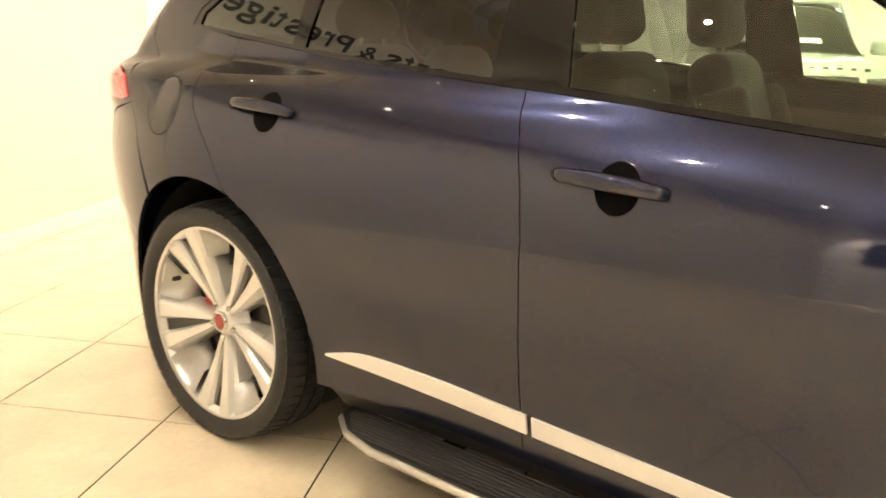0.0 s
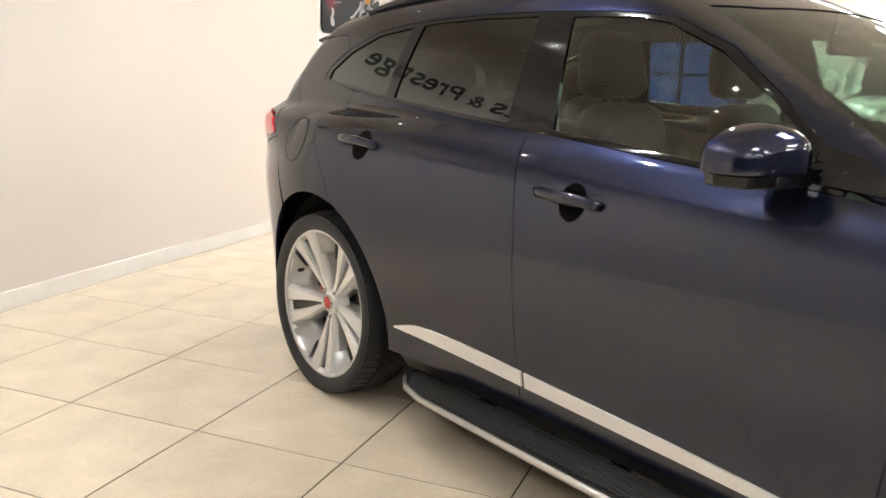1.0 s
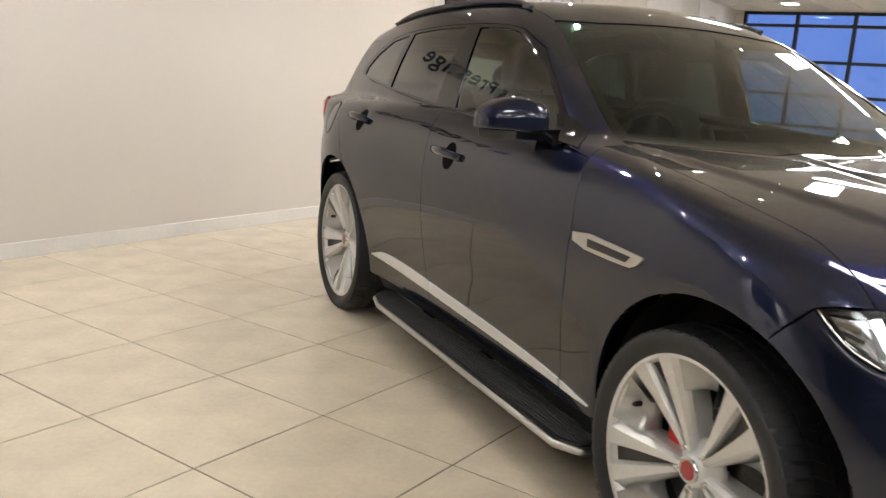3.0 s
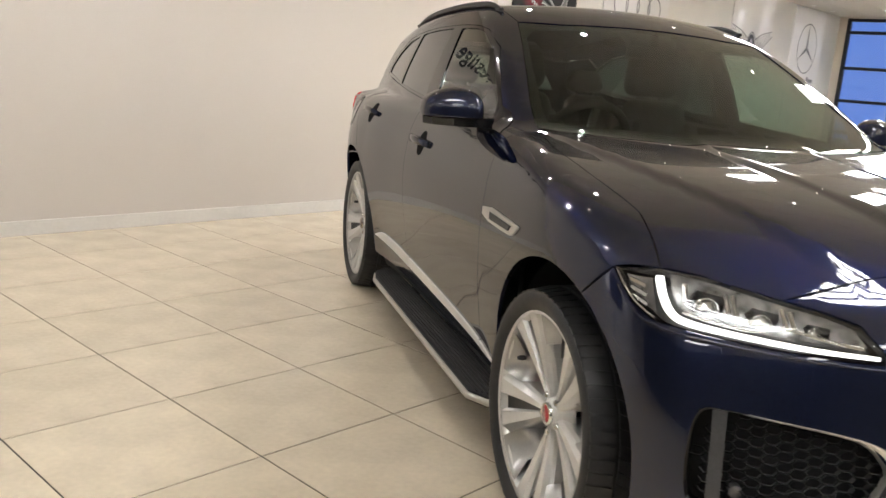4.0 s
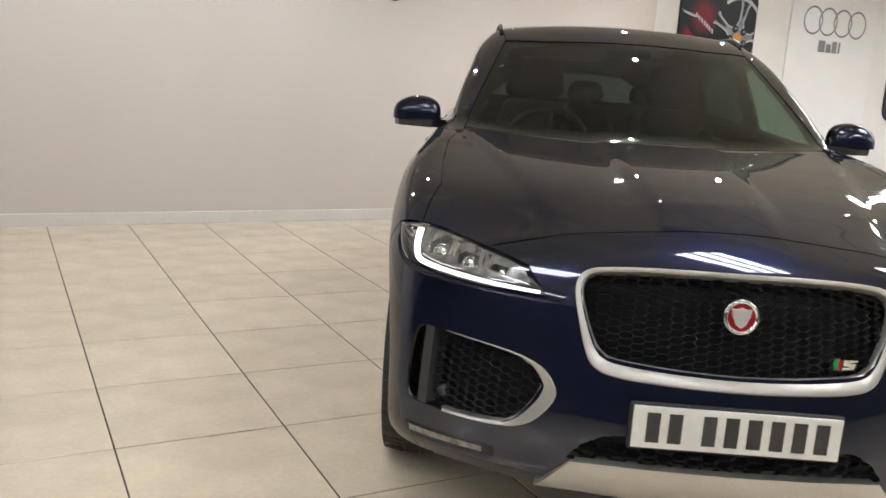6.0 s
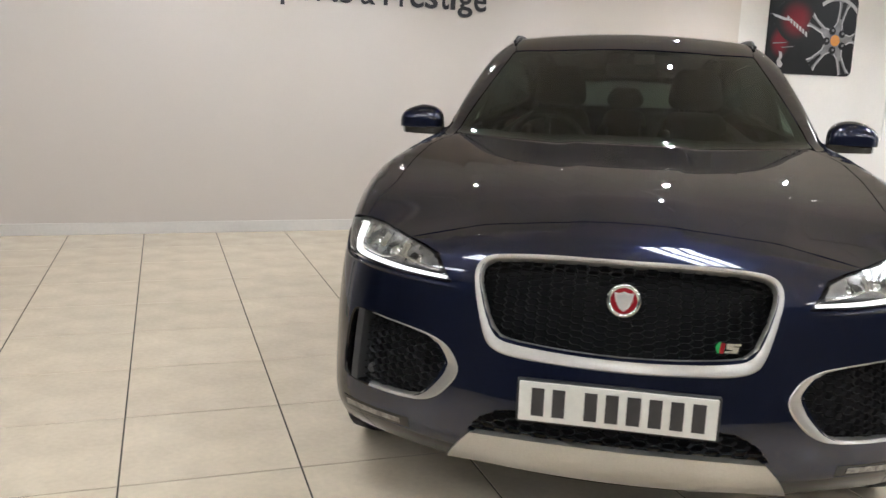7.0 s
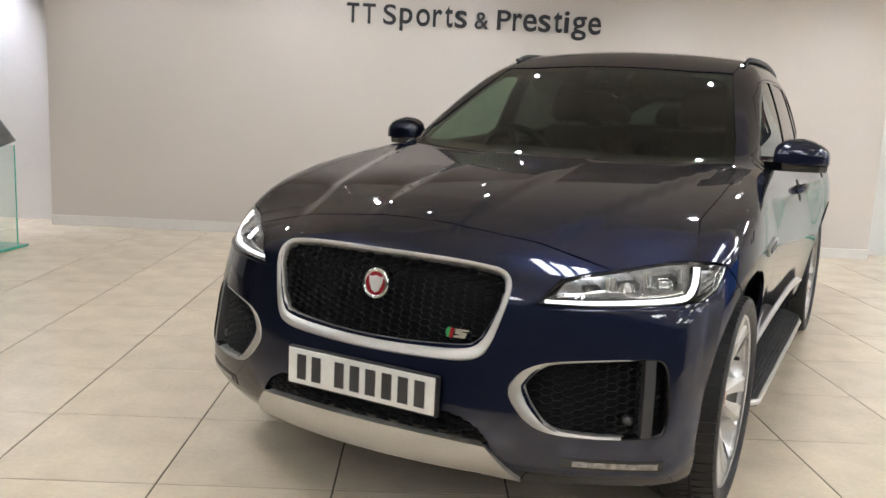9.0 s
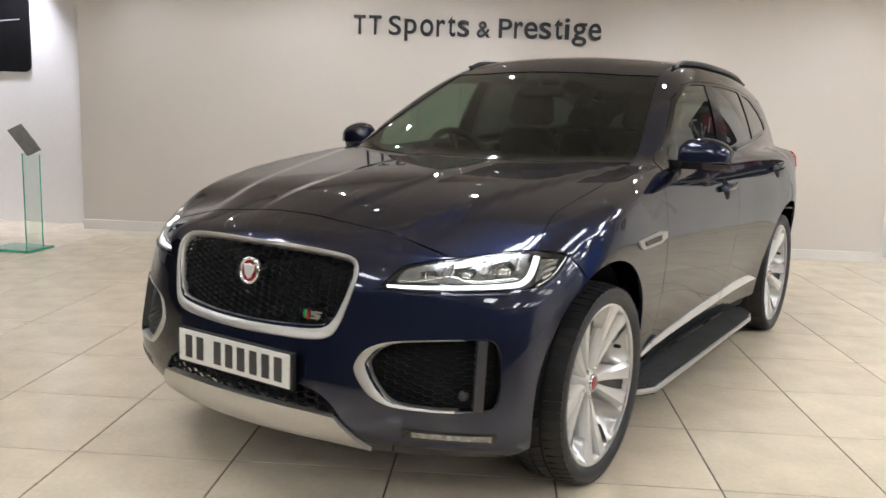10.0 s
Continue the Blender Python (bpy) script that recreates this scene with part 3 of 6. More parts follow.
for sign in (-1, 1):
    side = lambda uv, s=sign: from_side(uv, s)
    # wings and doors
    front_arch = arch(0.0, -5, 114)
    wing = to_arc(from_side(dense(DOOR_F[::-1], 0.05, closed=False))) + to_arc(hood_side3[::-1]) + to_arc(from_nose(LAMP[8:9])) + to_arc(from_side(front_arch[::-1])) + to_arc(from_side([(0.42, 0.325)]))
    panel("front_wing", wing, lambda uv, s=sign: from_arc(uv, s), PAINT, car, step=0.03)
    sill_z = 0.30
    door = DOOR_F + [(1.1, sill_z)] + DOOR_B[::-1] + belt_line(1.69, 0.62)
    front_door = panel("front_door", door, side, PAINT, car)
    rear_arch = arch(REAR_AXLE, 114, 190)
    door = DOOR_B + [(2.36, sill_z)] + rear_arch[::-1] + DOOR_R[::-1] + belt_line(2.80, 1.83)
    rear_door = panel("rear_door", door, side, PAINT, car)
    quarter = DOOR_R + arch(REAR_AXLE, 113, 55)[1:] + REAR_SEAM[:-1][::-1] + HATCH_EDGE[1:] + [(3.2, 1.45), (3.07, 1.455), (3.003, 1.397), (3.138, 1.317), (3.166, 1.268)]
    panel("rear_quarter", quarter, side, PAINT, car)
    # pillars and roof edge round the windows
    roll = lambda uv, s=sign: from_roll(uv, s)
    frame_side = to_roll(seam3) + to_roll(pillar3) + to_roll(roof3[1:]) + to_roll(from_side([(3.35, 1.43), (3.2, 1.45), (3.07, 1.455)])) + to_roll(from_side(dense(WINDOW_TOP[2:], 0.05, closed=False))) + to_roll(from_side([(0.70, 1.097), (0.62, 1.085)]))
    panel("window_frame", frame_side, roll, PAINT, car, step=0.03)
    # black surround with the three panes let in
    surround = WINDOW_TOP + belt_line(0.765, 3.17)
    panel("window_surround", surround, side, PIANO, car, holes=[GLASS_FRONT, GLASS_REAR, GLASS_QUARTER], off=-0.001, gap=0.001, label="black gloss window surround")
    for tag, outline, glass in (("front_window", GLASS_FRONT, CLEAR), ("rear_window", GLASS_REAR, PRIVACY), ("quarter_window", GLASS_QUARTER, PRIVACY)):
        panel(tag, outline, side, glass, car, off=-0.006, gap=-0.006, lip=0, label="tinted side glass")
    # satin strip low on the doors
    upper = spline((0.42, 0.360), (0.6, 0.377), (1.1, 0.408), (1.6, 0.428), (2.0, 0.445), (2.2, 0.440), (2.31, 0.412))
    lower = spline((0.42, 0.356), (0.6, 0.352), (1.1, 0.364), (1.6, 0.378), (2.0, 0.392), (2.2, 0.400), (2.31, 0.406))
    for y0, y1 in ((0.43, 0.604), (0.615, 1.655), (1.668, 2.31)):
        ys = np.linspace(y0, y1, 24)
        panel("side_strip", [(y, float(lower(y))) for y in ys] + [(y, float(upper(y))) for y in ys[::-1]], side, STRIP, car, off=0.007, step=0.03, lip=0.012, gap=0.001, label="satin silver side strip")
    # sill below the doors
    panel("sill", [(0.47, 0.31), (0.49, 0.23), (2.30, 0.23), (2.36, 0.30)], side, BLACK, car, off=-0.03, label="black plastic sill")
    # arch liners
    for axle in (0.0, REAR_AXLE):
        v, f = lathe([(0.455, 0.0), (0.46, -0.10), (0.46, -0.42)], 40, "X", radians(220))
        turn = Matrix.Rotation(radians(-20), 3, "X")
        v = np.array([turn @ Vector(q) for q in v])
        v[:, 0] = sign * (v[:, 0] + 0.845)
        v += [0, axle - 0.03, HUB_Z]
        part("arch_liner", mesh_of("arch_liner", v, f, DARK), DARK, car, "dark wheel arch liner")
    # vent behind the front wheel
    vent = panel("wing_vent", [(0.520, 0.884), (0.516, 0.832), (0.24, 0.826), (0.205, 0.836), (0.17, 0.864), (0.185, 0.870)], side, SATIN, car, off=0.006, lip=0.012, rounds=1, step=0.02, label="satin silver wing vent")
    panel("slot", [(0.435, 0.866), (0.43, 0.842), (0.245, 0.840), (0.225, 0.860)], side, BLACK, vent, off=0.010, lip=0.006, step=0.02)
    # fuel flap
    if sign < 0:
        panel("fuel_flap", [(3.01 + 0.085 * math.cos(a), 1.025 + 0.085 * math.sin(a)) for a in np.linspace(0, 2 * math.pi, 40)[:-1]], side, PAINT, car, off=0.0012, lip=0.004, step=0.03)
        gap = side([(3.01 + 0.0865 * math.cos(a), 1.025 + 0.0865 * math.sin(a)) for a in np.linspace(0, 2 * math.pi, 49)[:-1]])
        v, f = sweep(gap, circle(0.0022, 6), closed=True, up=(1, 0, 0))
        part("flap_gap", mesh_of("flap_gap", v, f, DARK), DARK, bpy.data.objects["fuel_flap"], "dark gap round the flap")
    # handles: a flat dark disc, coloured as the cup's shade, and a bar across it
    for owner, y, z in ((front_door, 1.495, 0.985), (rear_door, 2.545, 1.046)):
        cup = panel("handle_cup", [(y - 0.022 + 0.050 * math.cos(a), z - 0.002 + 0.054 * math.sin(a)) for a in np.linspace(0, 2 * math.pi, 28)[:-1]], side, CUP_SHADE, car, off=0.0015, lip=0.004, step=0.02, label="flat dark disc for the shaded handle hollow")
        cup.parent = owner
        bar = from_side([(yy, z + 0.004 + 0.03 * (yy - y)) for yy in np.linspace(y - 0.125, y + 0.125, 15)], sign)
        rise = np.sin(np.linspace(0, math.pi, 15)) ** 0.4 * 0.030 + 0.002
        bar = bar + normals(bar) * rise[:, None]
        v, f = sweep(bar, [(0.010, -0.014), (0.013, 0.0), (0.010, 0.014), (0.0, 0.018), (-0.008, 0.012), (-0.010, 0.0), (-0.008, -0.014), (0.0, -0.018)], taper=0.55 + 0.45 * np.sin(np.linspace(0.2, math.pi - 0.2, 15)) ** 0.5)
        handle = part("handle", mesh_of("handle", v, f, PAINT), PAINT, owner, "dark handle bar with a chrome edge")
    # running board
    edge = [(0.79, 0.44), (0.90, 0.455), (0.945, 0.53), (0.940, 1.2), (0.935, 2.10), (0.905, 2.22), (0.845, 2.30), (0.79, 2.31)]
    outline = dense(edge, 0.08, closed=False)
    board = bmesh.new()
    top = [board.verts.new((sign * x, y, 0.222)) for x, y in outline]
    low = [board.verts.new((sign * x, y, 0.185)) for x, y in outline]
    board.faces.new(top)
    board.faces.new(low[::-1])
    for i in range(len(top)):
        j = (i + 1) % len(top)
        board.faces.new((top[i], low[i], low[j], top[j]))
    step_board = part("running_board", board, BLACK, car, "black ribbed running board")
    ribs = []
    for i in range(9):
        x = 0.800 + 0.015 * i
        y0, y1 = 0.47 + max(0, (x - 0.88)) * 0.9, 2.28 - max(0, x - 0.84) * 1.2
        ribs.append(block((0.007, y1 - y0, 0.006), (sign * x, (y0 + y1) / 2, 0.225), 0.002, segments=1))
    part("tread", join(*ribs), RUBBER, step_board, "black rubber tread ribs")
    v, f = sweep([(sign * x, y, 0.203) for x, y in outline[1:-1]], circle(0.013, 10), up=(0, 0, 1))
    part("edge_trim", mesh_of("edge_trim", v, f, SATIN), SATIN, step_board, "brushed silver board edge")
    for y in (0.75, 1.4, 2.0):
        part("bracket", block((0.25, 0.05, 0.03), (sign * 0.78, y, 0.175), 0.006), DARK, step_board)
    # roof rail
    ys = np.linspace(1.47, 3.02, 40)
    rail = from_top([(sign * (0.603 - 0.06 * max(0, y - 2.2)), y) for y in ys])
    rail[:, 2] += 0.008 + 0.012 * np.minimum(1, np.minimum((ys - 1.47) / 0.16, (3.02 - ys) / 0.30)) ** 0.7
    v, f = sweep(rail, [(0.010, -0.016), (0.011, 0.000), (0.005, 0.007), (-0.006, 0.007), (-0.011, -0.002), (-0.010, -0.016)], taper=0.45 + 0.55 * np.minimum(1, np.minimum((ys - 1.47) / 0.20, (3.02 - ys) / 0.25)) ** 0.6)
    part("roof_rail", mesh_of("roof_rail", v, f, BLACK), BLACK, car, "black roof rail")
    for y in (1.50, 2.99):
        q = from_top([(sign * (0.603 - 0.06 * max(0, y - 2.2)), y)])[0]
        part("rail_foot", block((0.018, 0.07, 0.016), (q[0], q[1], q[2] + 0.004), 0.006), BLACK, car)
    # door mirror: a domed cap on a flat base that runs in to the door
    bm = bmesh.new()
    bmesh.ops.create_uvsphere(bm, u_segments=40, v_segments=28, radius=1.0)
    for w in bm.verts:
        x, y, z = w.co
        r = math.hypot(x, y)
        if r > 1e-6:
            a = math.atan2(y, x)
            k = (abs(math.cos(a)) ** 3.6 + abs(math.sin(a)) ** 3.6) ** (-1 / 3.6)
            x, y = (r ** 0.85) * k * math.cos(a), (r ** 0.85) * k * math.sin(a)
        dome = (0.098 - 0.020 * max(0, x)) * (abs(z) ** 0.58)
        w.co = (0.966 + 0.108 * x, 0.925 + (0.085 if y < 0 else 0.055) * y + 0.025 * x, 1.142 + (dome if z > 0 else -0.3 * dome))
    shell = soft(bm)
    bmesh.ops.bisect_plane(shell, geom=shell.verts[:] + shell.edges[:] + shell.faces[:], plane_co=(0.968, 0.925, 1.136), plane_no=(0.03, 0, 1), clear_inner=True)
    slab = [(0.79, 0.83), (0.84, 0.835), (0.90, 0.838), (0.98, 0.850), (1.045, 0.885), (1.07, 0.945), (1.05, 0.985), (0.98, 0.98), (0.90, 0.955), (0.86, 0.90), (0.79, 0.875)]
    base = bmesh.new()
    hi = [base.verts.new((x, y, 1.136 - 0.03 * (x - 0.968))) for x, y in slab]
    lo = [base.verts.new((0.03 * 0.93 + x * 0.97, 0.93 * 0.08 + y * 0.92, 1.103 + 0.03 * max(0, 0.9 - x))) for x, y in slab]
    base.faces.new(hi)
    base.faces.new(lo[::-1])
    for e in range(len(slab)):
        base.faces.new((hi[e], lo[e], lo[(e + 1) % len(slab)], hi[(e + 1) % len(slab)]))
    bmesh.ops.bevel(base, geom=base.edges[:], offset=0.005, segments=2, affect="EDGES", profile=0.5)
    flip = Matrix.Diagonal((sign, 1, 1, 1))
    for q in (shell, base):
        bmesh.ops.transform(q, matrix=flip, verts=q.verts[:])
    mirror = part("door_mirror", shell, PAINT, car, "navy mirror cap over a black base")
    part("mirror_base", base, PIANO, mirror)
    part("mirror_arm", block((0.09, 0.05, 0.03), (sign * 0.79, 0.852, 1.112), 0.008), BLACK, mirror)
    glass = block((0.13, 0.004, 0.058), (sign * 0.962, 0.972, 1.172), 0.0)
    part("mirror_glass", glass, CHROME, mirror, "mirror glass")
    panel("mirror_patch", [(0.655, 1.098), (0.765, 1.170), (0.862, 1.196), (0.868, 1.112)], side, PIANO, car, off=0.002, lip=0.006, label="black corner trim")
    # tail lamp
    panel("tail_lamp", [(3.25, 1.035), (3.30, 1.10), (3.42, 1.125), (3.54, 1.12), (3.54, 1.05), (3.42, 1.025), (3.3, 1.02)], side, REDLENS, car, off=0.004, lip=0.01, step=0.03, label="red tail lamp")

# bonnet, screen, roof
bonnet_half = to_top(hood_front3) + to_top(lamp_top3[:-1]) + to_top(hood_side3) + [(0.69, 0.570), (0.5, 0.490), (0.3, 0.428), (0.0, 0.408)]
panel("bonnet", mirrored(bonnet_half), from_top, PAINT, car, step=0.03)
cowl_half = [(0.0, 0.400), (0.3, 0.420), (0.5, 0.482), (0.69, 0.562), (0.735, 0.568), (0.73, 0.60), (0.69, 0.605), (0.5, 0.525), (0.3, 0.460), (0.0, 0.440)]
panel("cowl", mirrored(cowl_half), from_top, BLACK, car, off=-0.012, label="black scuttle panel")
screen_half = [(0.0, 0.42), (0.3, 0.44), (0.5, 0.505), (0.69, 0.585)] + to_top(pillar3)[1:] + [(0.43, 1.283), (0.2, 1.255), (0.0, 1.250)]
screen_glass = panel("windscreen", mirrored(screen_half), from_top, SCREEN, car, off=-0.003, lip=0, label="green tinted windscreen")
screen_band = mirrored([(0.0, 0.42), (0.3, 0.44), (0.5, 0.505), (0.69, 0.585)] + to_top(pillar3)[1:] + [(0.4, 1.275), (0.2, 1.255), (0.0, 1.250)])
clear_half = [(0.0, 0.50), (0.3, 0.52), (0.5, 0.575), (0.69, 0.665), (0.685, 0.74), (0.632, 1.0), (0.585, 1.20), (0.54, 1.248), (0.3, 1.225), (0.0, 1.215)]
panel("screen_band", screen_band, from_top, PIANO, screen_glass, holes=[mirrored(clear_half)], off=-0.008, lip=0, gap=0.0, label="black ceramic edge band")
roof_half = [(0.0, 1.250), (0.2, 1.255), (0.4, 1.275)] + to_top(roof3) + [(0.4, 3.40), (0.0, 3.42)]
panel("roof", mirrored(roof_half), from_top, PAINT, car, step=0.045)

# nose
hood_nose = to_nose(hood_front3)
GRILLE_OUT = [(0.0, 0.8735), (0.15, 0.8715), (0.254, 0.860), (0.284, 0.849), (0.296, 0.822), (0.294, 0.787), (0.281, 0.722), (0.264, 0.645), (0.246, 0.606), (0.205, 0.590), (0.10, 0.586), (0.0, 0.584)]
GRILLE_IN = [(0.0, 0.866), (0.15, 0.864), (0.252, 0.853), (0.276, 0.842), (0.283, 0.815), (0.279, 0.78), (0.262, 0.715), (0.245, 0.665), (0.225, 0.642), (0.195, 0.636), (0.10, 0.628), (0.0, 0.625)]
FOG_OUT = [(0.302, 0.525), (0.312, 0.560), (0.337, 0.596), (0.395, 0.620), (0.575, 0.635), (0.606, 0.626), (0.615, 0.56), (0.612, 0.44), (0.594, 0.408), (0.40, 0.410), (0.347, 0.434), (0.314, 0.487)]
FOG_IN = [(0.334, 0.541), (0.342, 0.562), (0.364, 0.596), (0.405, 0.615), (0.575, 0.631), (0.603, 0.622), (0.611, 0.56), (0.608, 0.444), (0.590, 0.412), (0.41, 0.419), (0.378, 0.442), (0.350, 0.495)]
INTAKE = [(0.0, 0.452), (0.17, 0.450), (0.215, 0.440), (0.25, 0.410), (0.275, 0.366), (0.20, 0.358), (0.0, 0.358)]
ARCH_NOSE = to_nose(from_side(arch(0.0, 114, 193), 1))
bumper_half = hood_nose + [(0.50, 0.863), (0.44, 0.853), (0.392, 0.839), (0.365, 0.801), (0.344, 0.768), (0.46, 0.770), (0.59, 0.776), (0.694, 0.783), (0.736, 0.807), (0.786, 0.870)] + ARCH_NOSE + [(0.66, 0.255), (0.60, 0.245), (0.34, 0.235), (0.0, 0.235)]
bumper = panel("front_bumper", mirrored(bumper_half), from_nose, PAINT, car, step=0.024, holes=[mirrored(GRILLE_IN), mirrored(INTAKE), FOG_IN, flipped(FOG_IN)])
panel("grille_backing", mirrored(GRILLE_OUT), from_nose, DARK, car, off=-0.075, lip=0, gap=0)
honeycomb("grille_mesh", mirrored(GRILLE_IN), from_nose, MESH, car, 0.038, 0.0185)
ring("grille_surround", mirrored(GRILLE_OUT), mirrored(GRILLE_IN), from_nose, SATIN, car, proud=0.004, count=240, label="satin silver grille surround")
panel("intake_backing", mirrored([(u * 1.03, w + (0.01 if w > 0.4 else -0.01)) for u, w in INTAKE]), from_nose, DARK, car, off=-0.07, lip=0, gap=0)
honeycomb("intake_mesh", mirrored(INTAKE), from_nose, MESH, car)
SKID = [(0.0, 0.378), (0.09, 0.377), (0.20, 0.371), (0.268, 0.364), (0.30, 0.315), (0.338, 0.250), (0.30, 0.258), (0.25, 0.268), (0.10, 0.272), (0.0, 0.273)]
panel("skid_plate", mirrored(SKID), from_nose, SATIN, car, off=0.014, lip=0.03, step=0.02, label="satin silver skid plate")
for sign in (-1, 1):
    turn = flipped if sign < 0 else list
    panel("fog_backing", turn(FOG_OUT), from_nose, DARK, car, off=-0.08, lip=0, gap=0)
    honeycomb("fog_mesh", turn([(0.320, 0.420), (0.574, 0.425), (0.574, 0.615), (0.320, 0.610)]), from_nose, MESH, car, 0.036, 0.022, -0.024)
    ring("fog_surround", turn(FOG_OUT), turn(FOG_IN), from_nose, SATIN, car, proud=0.004, sunk=0.03, count=120, label="satin silver intake surround", dark=(PIANO, 0.742))
    panel("fog_blade", turn([(0.562, 0.630), (0.586, 0.631), (0.580, 0.412), (0.557, 0.412)]), from_nose, BLADE, car, off=0.002, lip=0.06, step=0.02, label="dark grey upright blade")
    panel("marker_recess", turn([(0.41, 0.350), (0.612, 0.343), (0.612, 0.306), (0.41, 0.314)]), from_nose, PIANO, car, off=0.0015, lip=0.004, step=0.015, label="black recess round the marker lamp")
    q = from_nose(turn([(0.535, 0.452)]))[0]
    v, f = lathe([(0.0005, 0.0), (0.013, 0.0), (0.015, -0.004), (0.015, -0.02)], 18, "Z")
    stand = Matrix.Translation(Vector(q) + Vector((-sign * 0.012, 0.022, 0))) @ Vector((0.35 * sign, -1, 0)).to_track_quat("Z", "Y").to_matrix().to_4x4()
    part("parking_sensor", mesh_of("parking_sensor", [stand @ Vector(c) for c in v], f, GREYALLOY), GREYALLOY, car, "round grey parking sensor")
    panel("marker_lamp", turn([(0.432, 0.342), (0.60, 0.336), (0.60, 0.314), (0.432, 0.322)]), from_nose, LAMPSILVER, car, off=0.003, lip=0.006, step=0.015, label="clear marker lamp strip")
    # headlamp: bucket, lit strip, projectors, lens
    bucket = panel("headlamp", turn(LAMP), from_nose, GREYALLOY, car, off=-0.055, lip=0, gap=0.004, step=0.02, label="headlamp with a lit J-shaped running lamp")
    wall_in = from_nose(dense(turn(LAMP), 0.02))
    nn = normals(wall_in)
    k = len(wall_in)
    v = np.concatenate([wall_in - nn * 0.002, wall_in - nn * 0.030])
    part("lamp_wall", mesh_of("lamp_wall", v, [(i, (i + 1) % k, k + (i + 1) % k, k + i) for i in range(k)], LAMPSILVER), LAMPSILVER, bucket)
    bar = dense([(0.362, 0.780), (0.46, 0.783), (0.56, 0.789), (0.635, 0.793), (0.665, 0.800), (0.685, 0.830), (0.700, 0.876)], 0.012, closed=False, rounds=2)
    q = from_nose(turn(bar))
    q = q - normals(q) * 0.012
    v, f = sweep(q, [(0.0075, -0.005), (0.0075, 0.005), (-0.0075, 0.005), (-0.0075, -0.005)], up=(0.3 * sign, -1, 0.3), taper=np.linspace(0.55, 1.15, len(q)))
    part("running_lamp", mesh_of("running_lamp", v, f, DRL, smooth=False), DRL, bucket, "lit white running lamp")
    # bright reflector plate with two pockets, each with a projector in it
    PLATE_UP = [(0.380, 0.800), (0.400, 0.835), (0.442, 0.8505), (0.50, 0.8605), (0.56, 0.8705), (0.63, 0.8825), (0.684, 0.8865), (0.672, 0.842), (0.652, 0.812), (0.60, 0.803), (0.50, 0.797)]
    pockets = [[(u + a * wide, w + b * high) for a, b in ((-0.8, -0.7), (0.7, -0.9), (1.0, 0.3), (0.6, 1.0), (-0.9, 0.7))] for u, w, wide, high in ((0.615, 0.840, 0.030, 0.022), (0.530, 0.829, 0.026, 0.018), (0.452, 0.820, 0.020, 0.013))]
    panel("reflector", turn(PLATE_UP), from_nose, LAMPPLATE, bucket, holes=[turn(h) for h in pockets], off=-0.009, lip=0.03, gap=0.001, step=0.012, label="grey faceted reflector")
    for u, w, r in ((0.617, 0.838, 0.024), (0.532, 0.828, 0.021), (0.453, 0.820, 0.015)):
        q = from_nose(turn([(u, w)]))
        nn = normals(q)[0]
        axis = (Vector((0.25 * sign, -1, 0.05)) * 0.6 + Vector(nn) * 0.4).to_track_quat("Z", "Y").to_matrix().to_4x4()
        at = Matrix.Translation(Vector(q[0]) - Vector(nn) * 0.034) @ axis
        v, f = lathe([(r * 1.2, -0.02), (r * 1.2, 0.006), (r * 1.1, 0.010), (r, 0.004)], 24, "Z")
        bezel = part("projector", mesh_of("projector", [at @ Vector(c) for c in v], f, CHROME), CHROME, bucket, "chrome projector ring")
        v, f = lathe([(r, 0.0), (r * 0.85, r * 0.3), (r * 0.5, r * 0.5), (0.0005, r * 0.58)], 24, "Z")
        part("projector_lens", mesh_of("projector_lens", [at @ Vector(c) for c in v], f, CHROME), CHROME, bezel)
    # slanting ribs on the plate and the wavy bright edge below it
    for u, w in ((0.488, 0.834), (0.500, 0.836), (0.572, 0.846), (0.584, 0.848), (0.652, 0.856)):
        q = from_nose(turn([(u - 0.004, w - 0.020), (u + 0.003, w + 0.014)]))
        q = q - normals(q) * 0.009
        v, f = sweep(q, [(0.005, -0.004), (0.005, 0.004), (-0.005, 0.004), (-0.005, -0.004)], up=(0, -1, 0))
        part("rib", mesh_of("rib", v, f, CHROME, smooth=False), CHROME, bucket)
    fin = dense([(0.385, 0.797), (0.44, 0.806), (0.485, 0.818), (0.515, 0.816), (0.535, 0.803), (0.60, 0.806), (0.650, 0.815)], 0.012, closed=False, rounds=2)
    q = from_nose(turn(fin))
    q = q - normals(q) * 0.012
    v, f = sweep(q, [(0.0035, -0.008), (0.0035, 0.004), (-0.0035, 0.004), (-0.0035, -0.008)], up=(0.3 * sign, -1, 0.3))
    part("lamp_fin", mesh_of("lamp_fin", v, f, CHROME), CHROME, bucket, "bright wavy lamp shelf")
    for i in range(3):
        q = from_nose(turn([(0.712 + 0.004 * i, 0.812 + 0.020 * i), (0.745 + 0.004 * i, 0.824 + 0.017 * i)]))
        q = q - normals(q) * 0.014
        v, f = sweep(q, [(0.004, -0.004), (0.004, 0.004), (-0.004, 0.004), (-0.004, -0.004)], up=(sign, -1, 0))
        part("rib", mesh_of("rib", v, f, CHROME, smooth=False), CHROME, bucket)
    # sharp fold of the bumper under the lamp
    fold = from_nose(turn(dense([(0.322, 0.757), (0.40, 0.7585), (0.52, 0.7615), (0.62, 0.7655), (0.694, 0.770), (0.735, 0.794), (0.768, 0.835)], 0.015, closed=False, rounds=1)))
